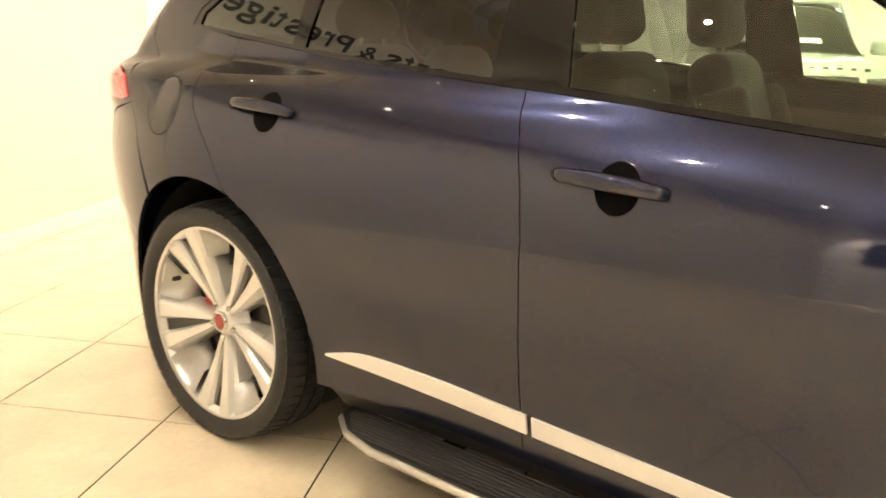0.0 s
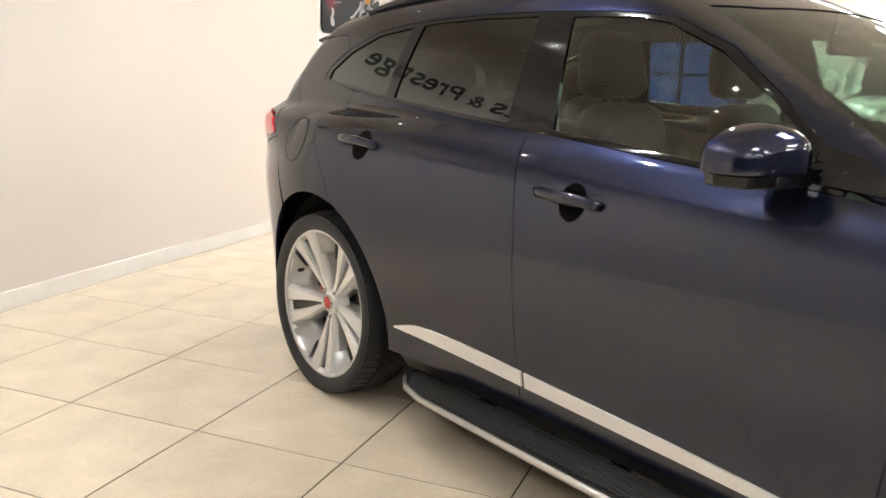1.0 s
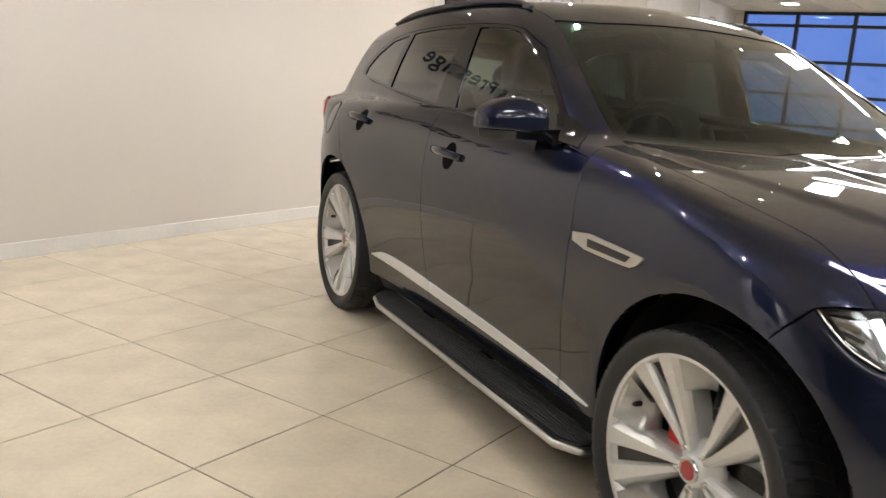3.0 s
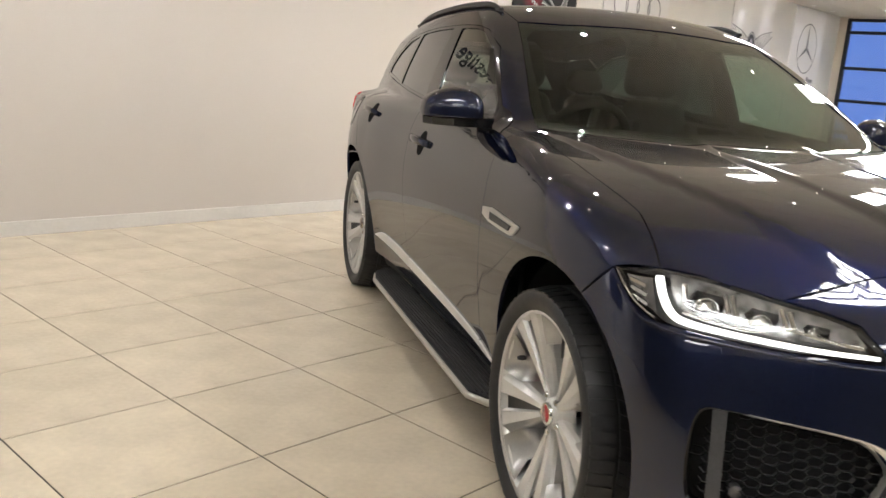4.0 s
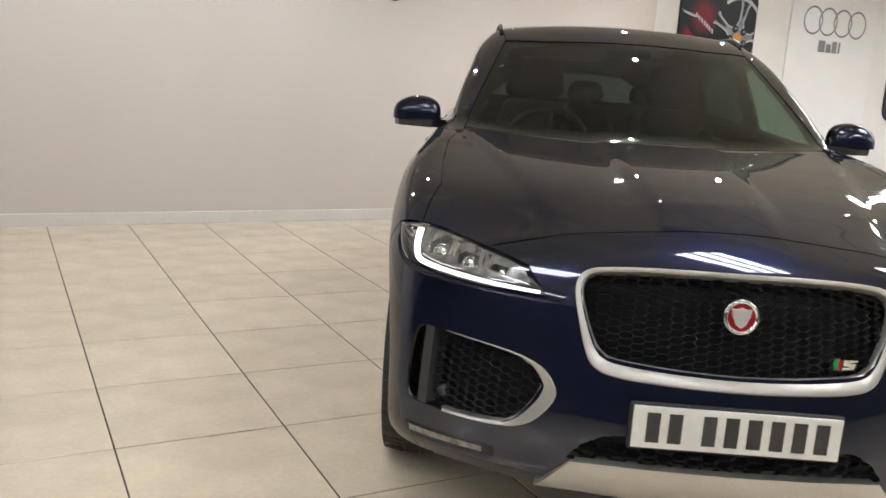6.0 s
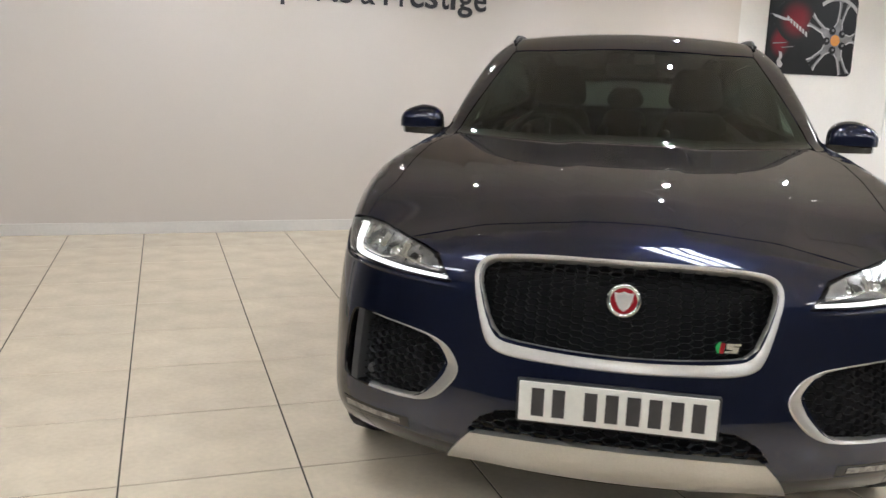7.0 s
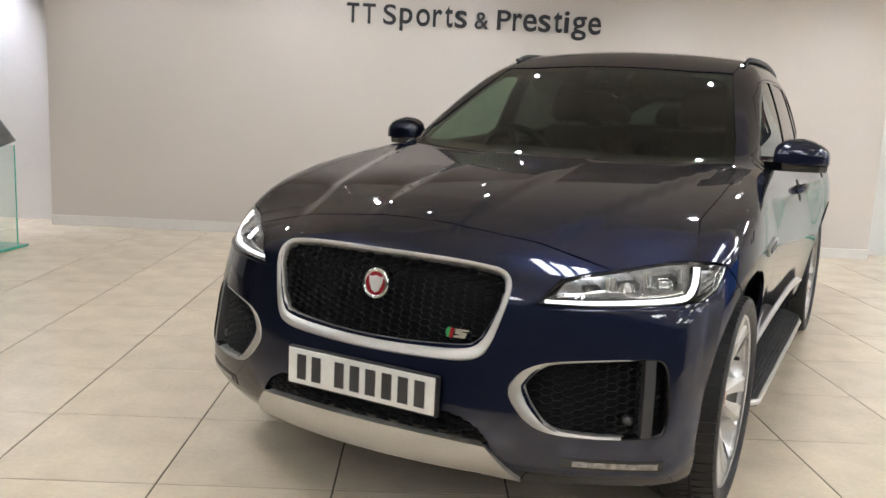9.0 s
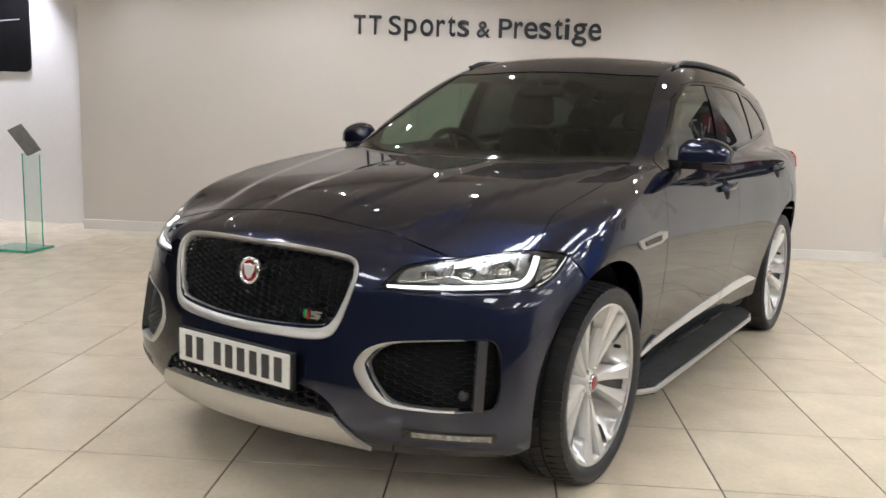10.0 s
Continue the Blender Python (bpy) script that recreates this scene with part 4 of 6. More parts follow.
    v, f = sweep(fold + normals(fold) * 0.0005, circle(0.0042, 8), up=(0.2 * sign, -0.2, 1), taper=np.minimum(1, np.linspace(0.15, 3.0, len(fold))))
    part("bumper_fold", mesh_of("bumper_fold", v, f, PAINT), PAINT, bumper)
    edge = from_nose(turn(dense([(0.694, 0.7875), (0.735, 0.811), (0.760, 0.840), (0.781, 0.870)], 0.01, closed=False, rounds=1)))
    v, f = sweep(edge - normals(edge) * 0.003, circle(0.0022, 6), up=(0.2 * sign, -0.2, 1))
    part("lamp_piping", mesh_of("lamp_piping", v, f, CHROME), CHROME, bucket, "thin bright edge of the lamp")
    panel("side_reflector", turn([(0.695, 0.800), (0.712, 0.875), (0.768, 0.868), (0.735, 0.815)]), from_nose, LAMPSILVER, bucket, off=-0.02, lip=0.005, step=0.015)
    panel("lens", turn(LAMP), from_nose, LENS, bucket, off=0.001, gap=0.003, lip=0, step=0.02, label="clear lens")

# badges and plate
nose_at = lambda u, w, h: (from_nose([(u, w)]) + normals(from_nose([(u, w)])) * h)[0]
c = nose_at(0.0, 0.775, -0.012)
tilt = Matrix.Translation(c) @ Matrix.Rotation(radians(90 - 8), 4, "X")
v, f = lathe([(0.046, -0.03), (0.046, 0.004), (0.043, 0.008), (0.036, 0.006), (0.035, 0.0)], 40, "Z")
badge = part("badge", mesh_of("badge", [tilt @ Vector(q) for q in v], f, CHROME), CHROME, car, "round red badge in a chrome ring")
v, f = lathe([(0.036, 0.002), (0.0005, 0.003)], 32, "Z")
part("badge_face", mesh_of("badge_face", [tilt @ Vector(q) for q in v], f, RED), RED, badge, "red enamel disc")
crest = bmesh.new()
pts = [(-0.026, 0.022), (-0.014, 0.020), (0.0, 0.025), (0.014, 0.020), (0.026, 0.022), (0.023, 0.002), (0.013, -0.020), (0.0, -0.029), (-0.013, -0.020), (-0.023, 0.002)]
low = [crest.verts.new((x, y, 0.003)) for x, y in pts]
top = [crest.verts.new((x * 0.8, y * 0.8, 0.009)) for x, y in pts]
crest.faces.new(top)
for i in range(10):
    crest.faces.new((low[i], low[(i + 1) % 10], top[(i + 1) % 10], top[i]))
bmesh.ops.transform(crest, matrix=tilt, verts=crest.verts[:])
part("badge_crest", crest, ALLOY, badge, "plain chrome crest")
c = nose_at(0.187, 0.668, -0.014)
small = Matrix.Translation(c) @ Matrix.Rotation(radians(12), 4, "Z") @ Matrix.Rotation(radians(85), 4, "X")
for tag, mat, pts in (("badge_green", GREEN, [(-0.024, 0), (-0.022, 0.010), (-0.015, 0.016), (-0.010, 0.015), (-0.015, -0.014), (-0.020, -0.014)]),
                      ("badge_red", RED, [(-0.010, 0.015), (0.002, 0.012), (-0.003, -0.017), (-0.015, -0.014)]),
                      ("badge_silver", CHROME, [(0.004, 0.012), (0.045, 0.012), (0.044, 0.006), (0.020, 0.004), (0.040, 0.002), (0.034, -0.014), (-0.001, -0.014), (0.001, -0.008), (0.024, -0.006), (0.004, -0.003)])):
    bm = bmesh.new()
    lo = [bm.verts.new((x, y, 0.0)) for x, y in pts]
    hi = [bm.verts.new((x, y, 0.006)) for x, y in pts]
    bm.faces.new(hi)
    for i in range(len(pts)):
        j = (i + 1) % len(pts)
        bm.faces.new((lo[i], lo[j], hi[j], hi[i]))
    bmesh.ops.transform(bm, matrix=small, verts=bm.verts[:])
    part(tag, bm, mat, car)
py = -0.890 - 0.016
plate = part("number_plate", block((0.52, 0.006, 0.112), (0, py, 0.492), 0.0025), PLATE, car, "white plate with dark bars")
part("plate_holder", block((0.535, 0.02, 0.124), (0, py + 0.014, 0.490), 0.006), BLACK, plate, "black plate holder")
x = -0.232
for k, wide in enumerate((0.047, 0.047, 0, 0.047, 0.047, 0.049, 0.047, 0.047, 0.047)):
    if not wide:
        x += 0.030
        continue
    part("plate_bar", block((wide * 0.72, 0.002, 0.079), (x + wide / 2, py - 0.0035, 0.492)), INK, plate, "dark grey bar")
    x += wide + 0.0085

# tail, so that the car is closed behind
def to_tail(points3):
    return [(math.atan2(abs(p[0]), p[1] - 2.6), p[2]) for p in points3]


hatch_side = to_tail(from_side(dense(HATCH_EDGE, 0.05, closed=False)))
GLASS_BACK = [(0.0, 1.43), (0.40, 1.41), (0.52, 1.33), (0.56, 1.24), (0.0, 1.24)]
panel("tailgate", mirrored([(0.0, 0.70), (0.62, 0.71), (0.70, 0.96)] + hatch_side + [(0.3, 1.47), (0.0, 1.475)]), from_tail, PAINT, car, step=0.04, holes=[mirrored(GLASS_BACK)])
panel("rear_bumper", mirrored([(0.0, 0.695), (0.62, 0.705), (0.70, 0.955)] + to_tail(from_side(dense(REAR_SEAM, 0.04, closed=False))) + to_tail(from_side(arch(REAR_AXLE, 53, -12))) + [(0.5, 0.27), (0.0, 0.27)]), from_tail, PAINT, car, step=0.04)
panel("rear_glass", mirrored(GLASS_BACK), from_tail, PRIVACY, car, step=0.05, lip=0, off=-0.004, gap=-0.004, label="dark rear glass")
spoiler = bmesh.new()
prof = [(3.26, 1.535), (3.38, 1.515), (3.55, 1.480), (3.555, 1.470), (3.46, 1.455), (3.30, 1.47)]
xs = np.linspace(-0.52, 0.52, 17)
rows = [[spoiler.verts.new((x, y - 0.20 * x * x, z - 0.13 * x * x)) for y, z in prof] for x in xs]
for a, b in zip(rows, rows[1:]):
    for i in range(len(prof)):
        j = (i + 1) % len(prof)
        spoiler.faces.new((a[i], a[j], b[j], b[i]))
spoiler.faces.new(rows[0])
spoiler.faces.new(rows[-1][::-1])
part("spoiler", spoiler, PAINT, car)


# ---- wheels ----
RIM_R, TYRE_R = 0.304, 0.384


def wheel_at(sign, axle):
    """A wheel with its tyre, ten twin blades, brake and hub cap; x runs outwards from the hub's middle plane."""
    front = axle == 0
    size = 0.972 if front else 1.0
    at = Matrix.Translation((sign * (0.926 if front else 0.906), axle - (0.004 if front else 0.034), HUB_Z - (0.012 if front else 0))) @ Matrix.Diagonal((sign, size, size, 1))

    def put(name, v, f, mat, parent, label="", smooth=True):
        v = [at @ Vector(q) for q in v]
        if sign < 0:
            f = [tuple(q)[::-1] for q in f]
        return part(name, mesh_of(name, v, f, mat, smooth=smooth), mat, parent, label)

    wheel = new("wheel")
    wheel.parent = car
    wheel["label"] = "silver twin-blade alloy wheel with a low tyre"
    prof = [(RIM_R - 0.006, 0.000), (RIM_R + 0.005, 0.008), (RIM_R + 0.016, 0.015), (0.338, 0.021), (0.354, 0.019), (0.363, 0.012), (0.368, 0.000), (0.371, -0.02), (0.371, -0.20), (0.364, -0.222), (0.340, -0.236), (0.29, -0.22)]
    tyre = put("tyre", *lathe(prof, 96), RUBBER, wheel, "black low-profile tyre")
    # three rows of tread blocks, parted by round and slanting grooves
    v, f = [], []
    for x0, x1, lean, count, fill in ((0.014, -0.050, 0.02, 64, 0.74), (-0.062, -0.104, 0.05, 64, 0.90), (-0.114, -0.156, -0.05, 64, 0.90), (-0.166, -0.216, -0.02, 64, 0.84)):
        for i in range(count):
            a, w, k = 2 * math.pi * i / count, 2 * math.pi * fill / count, len(v)
            for top in (0, 1):
                for x, da in ((x0, 0.0), (x1, lean), (x1, lean + w), (x0, w)):
                    out = 0.3785 if -0.20 < x < 0.01 else 0.3665
                    r = out if top else out - 0.009
                    v.append((x, r * math.cos(a + da), r * math.sin(a + da)))
            f += [(k + 4, k + 5, k + 6, k + 7)] + [(k + e, k + (e + 1) % 4, k + 4 + (e + 1) % 4, k + 4 + e) for e in range(4)]
    put("tread_block", v, f, RUBBER, tyre, smooth=False)["kind"] = "stuff"
    barrel = put("rim", *lathe([(RIM_R - 0.010, 0.002), (RIM_R, 0.006), (RIM_R + 0.002, 0.001), (RIM_R - 0.004, -0.004), (RIM_R - 0.012, -0.012), (RIM_R - 0.022, -0.05), (RIM_R - 0.030, -0.20)], 96), ALLOY, wheel, "bright rim edge")
    # ten blades in five pairs, a dark seam inside each pair and a silver scoop between pairs
    for i in range(10):
        pair, second = divmod(i, 2)
        centre = 2 * math.pi * pair / 5 + math.pi / 2 + 0.05
        turn = 1 if second else -1
        v, f, n = [], [], 11
        for j in range(n):
            s = j / (n - 1)
            r = 0.040 + (RIM_R - 0.046) * s
            a = centre + turn * (0.415 - 0.010 * s)
            half = 0.0085 + 0.029 * s ** 0.9 + 0.008 * s ** 4
            x = -0.042 + 0.040 * s ** 1.3
            for w, dx in ((-1, -0.085), (-1, -0.024 - 0.004 * s), (-0.80, -0.012 - 0.006 * s), (-0.25, -0.001), (0.80, 0.000), (1.0, -0.008 - 0.006 * s), (1.0, -0.085)):
                t = a + turn * w * half / r
                v.append((x + dx, r * math.cos(t), r * math.sin(t)))
        for j in range(n - 1):
            for q in range(6):
                face = (j * 7 + q, j * 7 + q + 1, (j + 1) * 7 + q + 1, (j + 1) * 7 + q)
                f.append(face if not second else face[::-1])
        put("blade", v, f, ALLOY, barrel, smooth=False)
    for i in range(10):
        inner = i % 2 == 0
        centre = 2 * math.pi * (i // 2) / 5 + math.pi / 2 + 0.05 + (0 if inner else math.pi / 5)
        v, f = [], []
        if inner:
            # scoop that falls from the rim towards the hub, its silver darkened as shade
            n = 10
            for j in range(n + 1):
                w = 2 * j / n - 1
                a = centre + 0.26 * w
                dip = 1 - abs(w) ** 2.5
                for r, x in ((RIM_R - 0.006, -0.003), (RIM_R - 0.013, -0.006 - 0.010 * dip), (0.262, -0.012 - 0.030 * dip), (0.230, -0.018 - 0.044 * dip), (0.205 + 0.010 * dip, -0.024 - 0.052 * dip), (0.203 + 0.010 * dip, -0.105)):
                    v.append((x, r * math.cos(a), r * math.sin(a)))
            k = 6
            f = [(j * k + q, j * k + q + 1, (j + 1) * k + q + 1, (j + 1) * k + q) for j in range(n) for q in range(k - 1)]
            put("scoop", v, f, SCOOP_SHADED, barrel)
            continue
        # seam that widens a little between a pair's two blades, the gap's shade in its colour
        rows = ((RIM_R - 0.006, 0.10, -0.010), (RIM_R - 0.020, 0.11, -0.030), (0.20, 0.12, -0.052), (0.12, 0.16, -0.060), (0.06, 0.26, -0.060))
        for r, edge, x in rows:
            v += [(x, r * math.cos(centre + w * edge), r * math.sin(centre + w * edge)) for w in (-1, 0, 1)]
        f = [(j * 3 + q, j * 3 + q + 1, j * 3 + q + 4, j * 3 + q + 3) for j in range(len(rows) - 1) for q in range(2)]
        put("pocket", v, f, GAP_SHADE, barrel)
    # hub and cap
    put("hub", *lathe([(0.0005, -0.034), (0.034, -0.034), (0.044, -0.040), (0.050, -0.056), (0.075, -0.070), (0.080, -0.085)], 40), ALLOY, barrel)
    cap = put("hub_cap", *lathe([(0.0005, -0.025), (0.022, -0.025), (0.026, -0.026)], 32), RED, barrel, "red and silver hub cap")
    put("cap_ring", *lathe([(0.026, -0.026), (0.029, -0.024), (0.033, -0.025), (0.034, -0.034)], 32), CHROME, cap)
    for i in range(5):
        a = 2 * math.pi * i / 5 + math.pi / 2 + math.pi / 5
        v, f = lathe([(0.0005, -0.034), (0.008, -0.034), (0.010, -0.038), (0.010, -0.060)], 12)
        put("wheel_nut", [(x, y + 0.057 * math.cos(a), z + 0.057 * math.sin(a)) for x, y, z in v], f, CHROME, barrel)
    put("brake_disc", *lathe([(0.06, -0.112), (0.190, -0.112), (0.190, -0.126), (0.06, -0.126)], 48), DISC, wheel, "steel brake disc")
    put("wheel_back", *lathe([(0.0005, -0.13), (0.28, -0.13)], 32), DARK, wheel)
    v, f = lathe([(0.100, -0.088), (0.155, -0.086), (0.166, -0.094), (0.165, -0.125), (0.100, -0.128), (0.096, -0.094), (0.100, -0.088)], 12, "X", radians(40))
    turn = Matrix.Rotation(radians(-6), 3, "X")
    put("caliper", [turn @ Vector(q) for q in v], f, CALIPER, wheel, "red brake caliper")
    v, f = lathe([(0.0005, -0.022), (0.006, -0.022), (0.008, -0.030), (0.008, -0.048)], 12)
    put("valve", [(x, y + 0.252 * math.cos(0.36), z + 0.252 * math.sin(0.36)) for x, y, z in v], f, BLACK, barrel)


for sign in (-1, 1):
    for axle in (0.0, REAR_AXLE):
        wheel_at(sign, axle)

# ---- cabin ----
def lump(size, at, lean=0.0, round_=0.35, name="lump"):
    """A cushion: a block with strongly rounded edges, leaning back by so many degrees."""
    bm = block(size, (0, 0, 0), min(size) * round_, segments=4)
    bmesh.ops.transform(bm, matrix=Matrix.Translation(at) @ Matrix.Rotation(radians(-lean), 4, "X"), verts=bm.verts[:])
    return soft(bm)


def tapered(bm, at, by):
    """Draws a cushion in towards its top."""
    zs = [w.co.z for w in bm.verts]
    lo, hi = min(zs), max(zs)
    for w in bm.verts:
        w.co.x = at + (w.co.x - at) * (1 - by * ((w.co.z - lo) / (hi - lo)) ** 1.6)
    return bm


def seat(x, y, wide, tall=0.62, rest=0.19, head=0.25):
    base = part("seat", lump((wide, 0.50, 0.16), (x, y, 0.66), -6), LEATHER, car, "dark leather seat")
    part("backrest", tapered(lump((wide * 0.92, 0.15, tall), (x, y + 0.33, 0.675 + tall / 2), 18, 0.45), x, 0.32), LEATHER, base)
    for s in (-1, 1):
        part("bolster", tapered(lump((0.09, 0.20, tall * 0.8), (x + s * wide * 0.42, y + 0.29, 0.62 + tall / 2), 18, 0.45), x, 0.25), LEATHER, base)
    part("headrest", tapered(lump((head, 0.12, rest), (x, y + 0.36 + tall * 0.16, 0.68 + tall + rest / 2), 10, 0.48), x, 0.25), LEATHER, base)
    for dx in (-0.055, 0.055):
        part("post", block((0.012, 0.012, 0.10), (x + dx, y + 0.34 + tall * 0.16, 0.68 + tall)), CHROME, base)


for x in (-0.37, 0.37):
    seat(x, 1.38, 0.50, 0.57, 0.22, 0.30)
for x in (-0.40, 0.0, 0.40):
    seat(x, 2.20, 0.40, 0.56, 0.13)
part("dashboard", join(lump((1.42, 0.42, 0.20), (0, 0.80, 0.965), 0, 0.3), lump((0.24, 0.70, 0.30), (0, 1.15, 0.72), 0, 0.2)), DASH, car, "black soft dashboard")
part("instrument_hood", lump((0.36, 0.20, 0.09), (-0.37, 0.90, 1.075), 0, 0.45), DASH, car)
wheel_m = Matrix.Translation((-0.37, 1.02, 1.055)) @ Matrix.Rotation(radians(-65), 4, "X")
v, f = lathe([(0.180 + 0.017 * math.cos(a), 0.017 * math.sin(a)) for a in np.linspace(0, 2 * math.pi, 13)], 48, "Z")
steer = part("steering_wheel", mesh_of("steering_wheel", [wheel_m @ Vector(q) for q in v], f, LEATHER), LEATHER, car, "black leather steering wheel")
hub = join(lump((0.15, 0.11, 0.05), (0, 0, -0.01)), block((0.34, 0.03, 0.02), (0, 0, -0.01), 0.006), block((0.03, 0.17, 0.02), (0, -0.09, -0.01), 0.006))
bmesh.ops.transform(hub, matrix=wheel_m, verts=hub.verts[:])
part("spokes", hub, DASH, steer)
part("cabin_floor", block((1.45, 2.6, 0.04), (0, 1.9, 0.36)), DARK, car)
part("bulkhead", block((1.5, 0.04, 0.75), (0, 0.62, 0.70)), DARK, car)
part("boot_floor", block((1.3, 1.0, 0.04), (0, 3.1, 0.95)), DARK, car)
for sign in (-1, 1):
    panel("door_card", [(0.62, 0.36), (0.62, 1.06)] + belt_line(0.75, 3.2, drop=0.03) + [(3.4, 1.0), (3.4, 0.9), (2.4, 0.85), (2.4, 0.36)], lambda uv, s=sign: from_side(uv, s), DASH, car, off=-0.09, lip=0, step=0.08, label="dark inner door trim")
roof_in = mirrored([(0.0, 1.32), (0.42, 1.36), (0.50, 1.45), (0.52, 2.2), (0.50, 3.1), (0.42, 3.30), (0.0, 3.34)])
panel("headliner", roof_in, from_top, FABRIC, car, off=-0.045, lip=0, step=0.08, label="grey cloth headliner")
part("rear_view_mirror", join(lump((0.24, 0.03, 0.065), (0, 1.22, 1.44), 0, 0.4), block((0.03, 0.05, 0.06), (0, 1.22, 1.485), 0.01)), PIANO, car, "black rear-view mirror")
part("camera_pod", lump((0.22, 0.14, 0.05), (0, 1.27, 1.500), -25, 0.4), BLACK, car, "black sensor pod on the screen")
part("engine_block", block((1.3, 0.9, 0.5), (0, 0.05, 0.62), 0.05), DARK, car)
part("underbody", block((1.5, 3.9, 0.04), (0, 1.45, 0.30)), DARK, car)

# ---- the wall sign ----
def glyph(text, size=1.0):
    cu = bpy.data.curves.new("glyph", "FONT")
    cu.body, cu.size, cu.extrude, cu.offset = text, size, 0.05, 0.012
    ob = bpy.data.objects.new("glyph", cu)
    scene.collection.objects.link(ob)
    me = bpy.data.meshes.new_from_object(ob.evaluated_get(bpy.context.evaluated_depsgraph_get()))
    bpy.data.objects.remove(ob)
    bpy.data.curves.remove(cu)
    return me


sign_thing = thing("wall_sign_letters", "matt black raised letters on the cream display wall", "sign", at=ROOM @ pose(0, WALL_B - 0.001, 0, 90, 0, 0))
HEIGHTS = {"T": (2.033, 2.214), "S": (2.031, 2.217), "P": (2.033, 2.214), "p": (1.982, 2.189), "g": (1.972, 2.190), "t": (2.031, 2.228), "i": (2.033, 2.232), "&": (2.030, 2.184)}
for ch, x0, x1 in (("T", -1.072, -0.958), ("T", -0.925, -0.803), ("S", -0.731, -0.611), ("p", -0.578, -0.459), ("o", -0.424, -0.295), ("r", -0.267, -0.180), ("t", -0.156, -0.081), ("s", -0.063, 0.052),
                   ("&", 0.124, 0.257), ("P", 0.335, 0.464), ("r", 0.483, 0.569), ("e", 0.579, 0.708), ("s", 0.723, 0.839), ("t", 0.868, 0.947), ("i", 0.965, 1.013), ("g", 1.037, 1.178), ("e", 1.194, 1.314)):
    z0, z1 = HEIGHTS.get(ch, (2.030, 2.190))
    me = glyph(ch)
    xs, zs = [v.co.x for v in me.vertices], [v.co.y for v in me.vertices]
    wide, high = (x1 - x0) / (max(xs) - min(xs)), (z1 - z0) / (max(zs) - min(zs))
    me.transform(Matrix.Translation((x0, z0, 0)) @ Matrix.Diagonal((wide, high, 0.14, 1)) @ Matrix.Translation((-min(xs), -min(zs), 0.055)))
    me.materials.clear()
    me.materials.append(LETTER)
    part("letter", me, LETTER, sign_thing)

# ---- ceiling lights ----
def light_panel(length, label, glow, wide=0.60):
    proto = thing("ceiling_light", label, "ceiling light", "ceiling panels")
    rails = [block((length, 0.02, 0.012), (0, s * (wide / 2 - 0.01), -0.006)) for s in (-1, 1)] + [block((0.02, wide - 0.04, 0.012), (s * (length / 2 - 0.01), 0, -0.006)) for s in (-1, 1)]
    part("frame", join(*rails), BEZEL, proto)
    if wide < 0.5:
        part("diffuser", block((length - 0.04, wide - 0.04, 0.006), (0, 0, -0.004)), glow, proto, "lit white diffuser")
        return proto
    for i in (-1, 0, 1):
        part("diffuser", block((0.13, wide - 0.04, 0.006), (0.19 * i, 0, -0.004)), glow, proto, "lit white diffuser strip")
        if i < 1:
            part("louvre", block((0.06, wide - 0.04, 0.010), (0.19 * i + 0.095, 0, -0.005), 0.002), BEZEL, proto, "white divider")
    return proto


oblong = light_panel(0.60, "oblong lit panel with a white frame in the ceiling", GLOW, 1.20)
oblong.matrix_world = ROOM @ pose(0.5, -0.5, CEILING)
for b in (-0.5, -3.9, -6.9):
    for a in (-7.3, -4.7, -2.1, 0.5, 3.1, 5.7, 8.3, 10.9, 13.4):
        if (a, b) != (0.5, -0.5):
            copy_thing(oblong, ROOM @ pose(a, b, CEILING))
long = light_panel(1.30, "long narrow lit panel with a white frame in the ceiling", GLOWLONG, 0.30)
long.matrix_world = ROOM @ pose(6.3, 0.90, CEILING, 0, 0, 70)
# the last two are added, with no fitting seen there, to brighten the east end
for a, b in ((5.3, 2.25), (8.6, 1.05), (8.6, 2.25), (11.8, 1.05), (11.8, -2.2), (13.2, 0.2)):
    copy_thing(long, ROOM @ pose(a, b, CEILING))
copy_thing(long, ROOM @ pose(5.2, 1.15, CEILING, 0, 0, 8))
small = light_panel(0.30, "small square lit panel in the ceiling", GLOW, 0.30)
small.matrix_world = ROOM @ pose(13.45, 3.95, CEILING)
copy_thing(small, ROOM @ pose(13.6, 1.6, CEILING))

WASHERS = [(-5.9, 4.95), (-4.6, 4.95), (-3.2, 4.52), (-1.6, 4.52), (0.12, 4.52), (1.9, 4.52), (3.6, 4.52), (5.4, 4.95), (7.0, 4.95), (10.36, 5.05), (11.29, 5.05), (12.73, 5.05), (13.65, 5.05)]
SMALL = [(1.5, 1.87), (0.12, 3.1), (-1.2, 3.55), (2.3, 3.1), (-2.85, 3.3), (3.7, 3.2)]
spot = thing("downlight", "small round lit downlight let into the ceiling", "downlight", "ceiling downlights", at=ROOM @ pose(*WASHERS[0], CEILING))
v, f = lathe([(0.050, 0.0), (0.050, -0.008), (0.034, -0.010), (0.015, -0.004), (0.015, 0.0)], 24, "Z")
part("bezel", mesh_of("bezel", v, f, BEZEL), BEZEL, spot)
v, f = lathe([(0.015, -0.003), (0.0005, -0.003)], 24, "Z")
part("lamp", mesh_of("lamp", v, f, BULB), BULB, spot, "lit lamp face")
DIM = [(-2.4, 0.6), (3.4, 1.2), (-0.6, 1.9), (-2.6, 1.9), (3.2, 2.1)]
FAR = [(a, b) for a in (-6.0, -3.4, -0.8, 1.8, 4.4, 7.0) for b in (-2.2, -5.4, -8.0)]
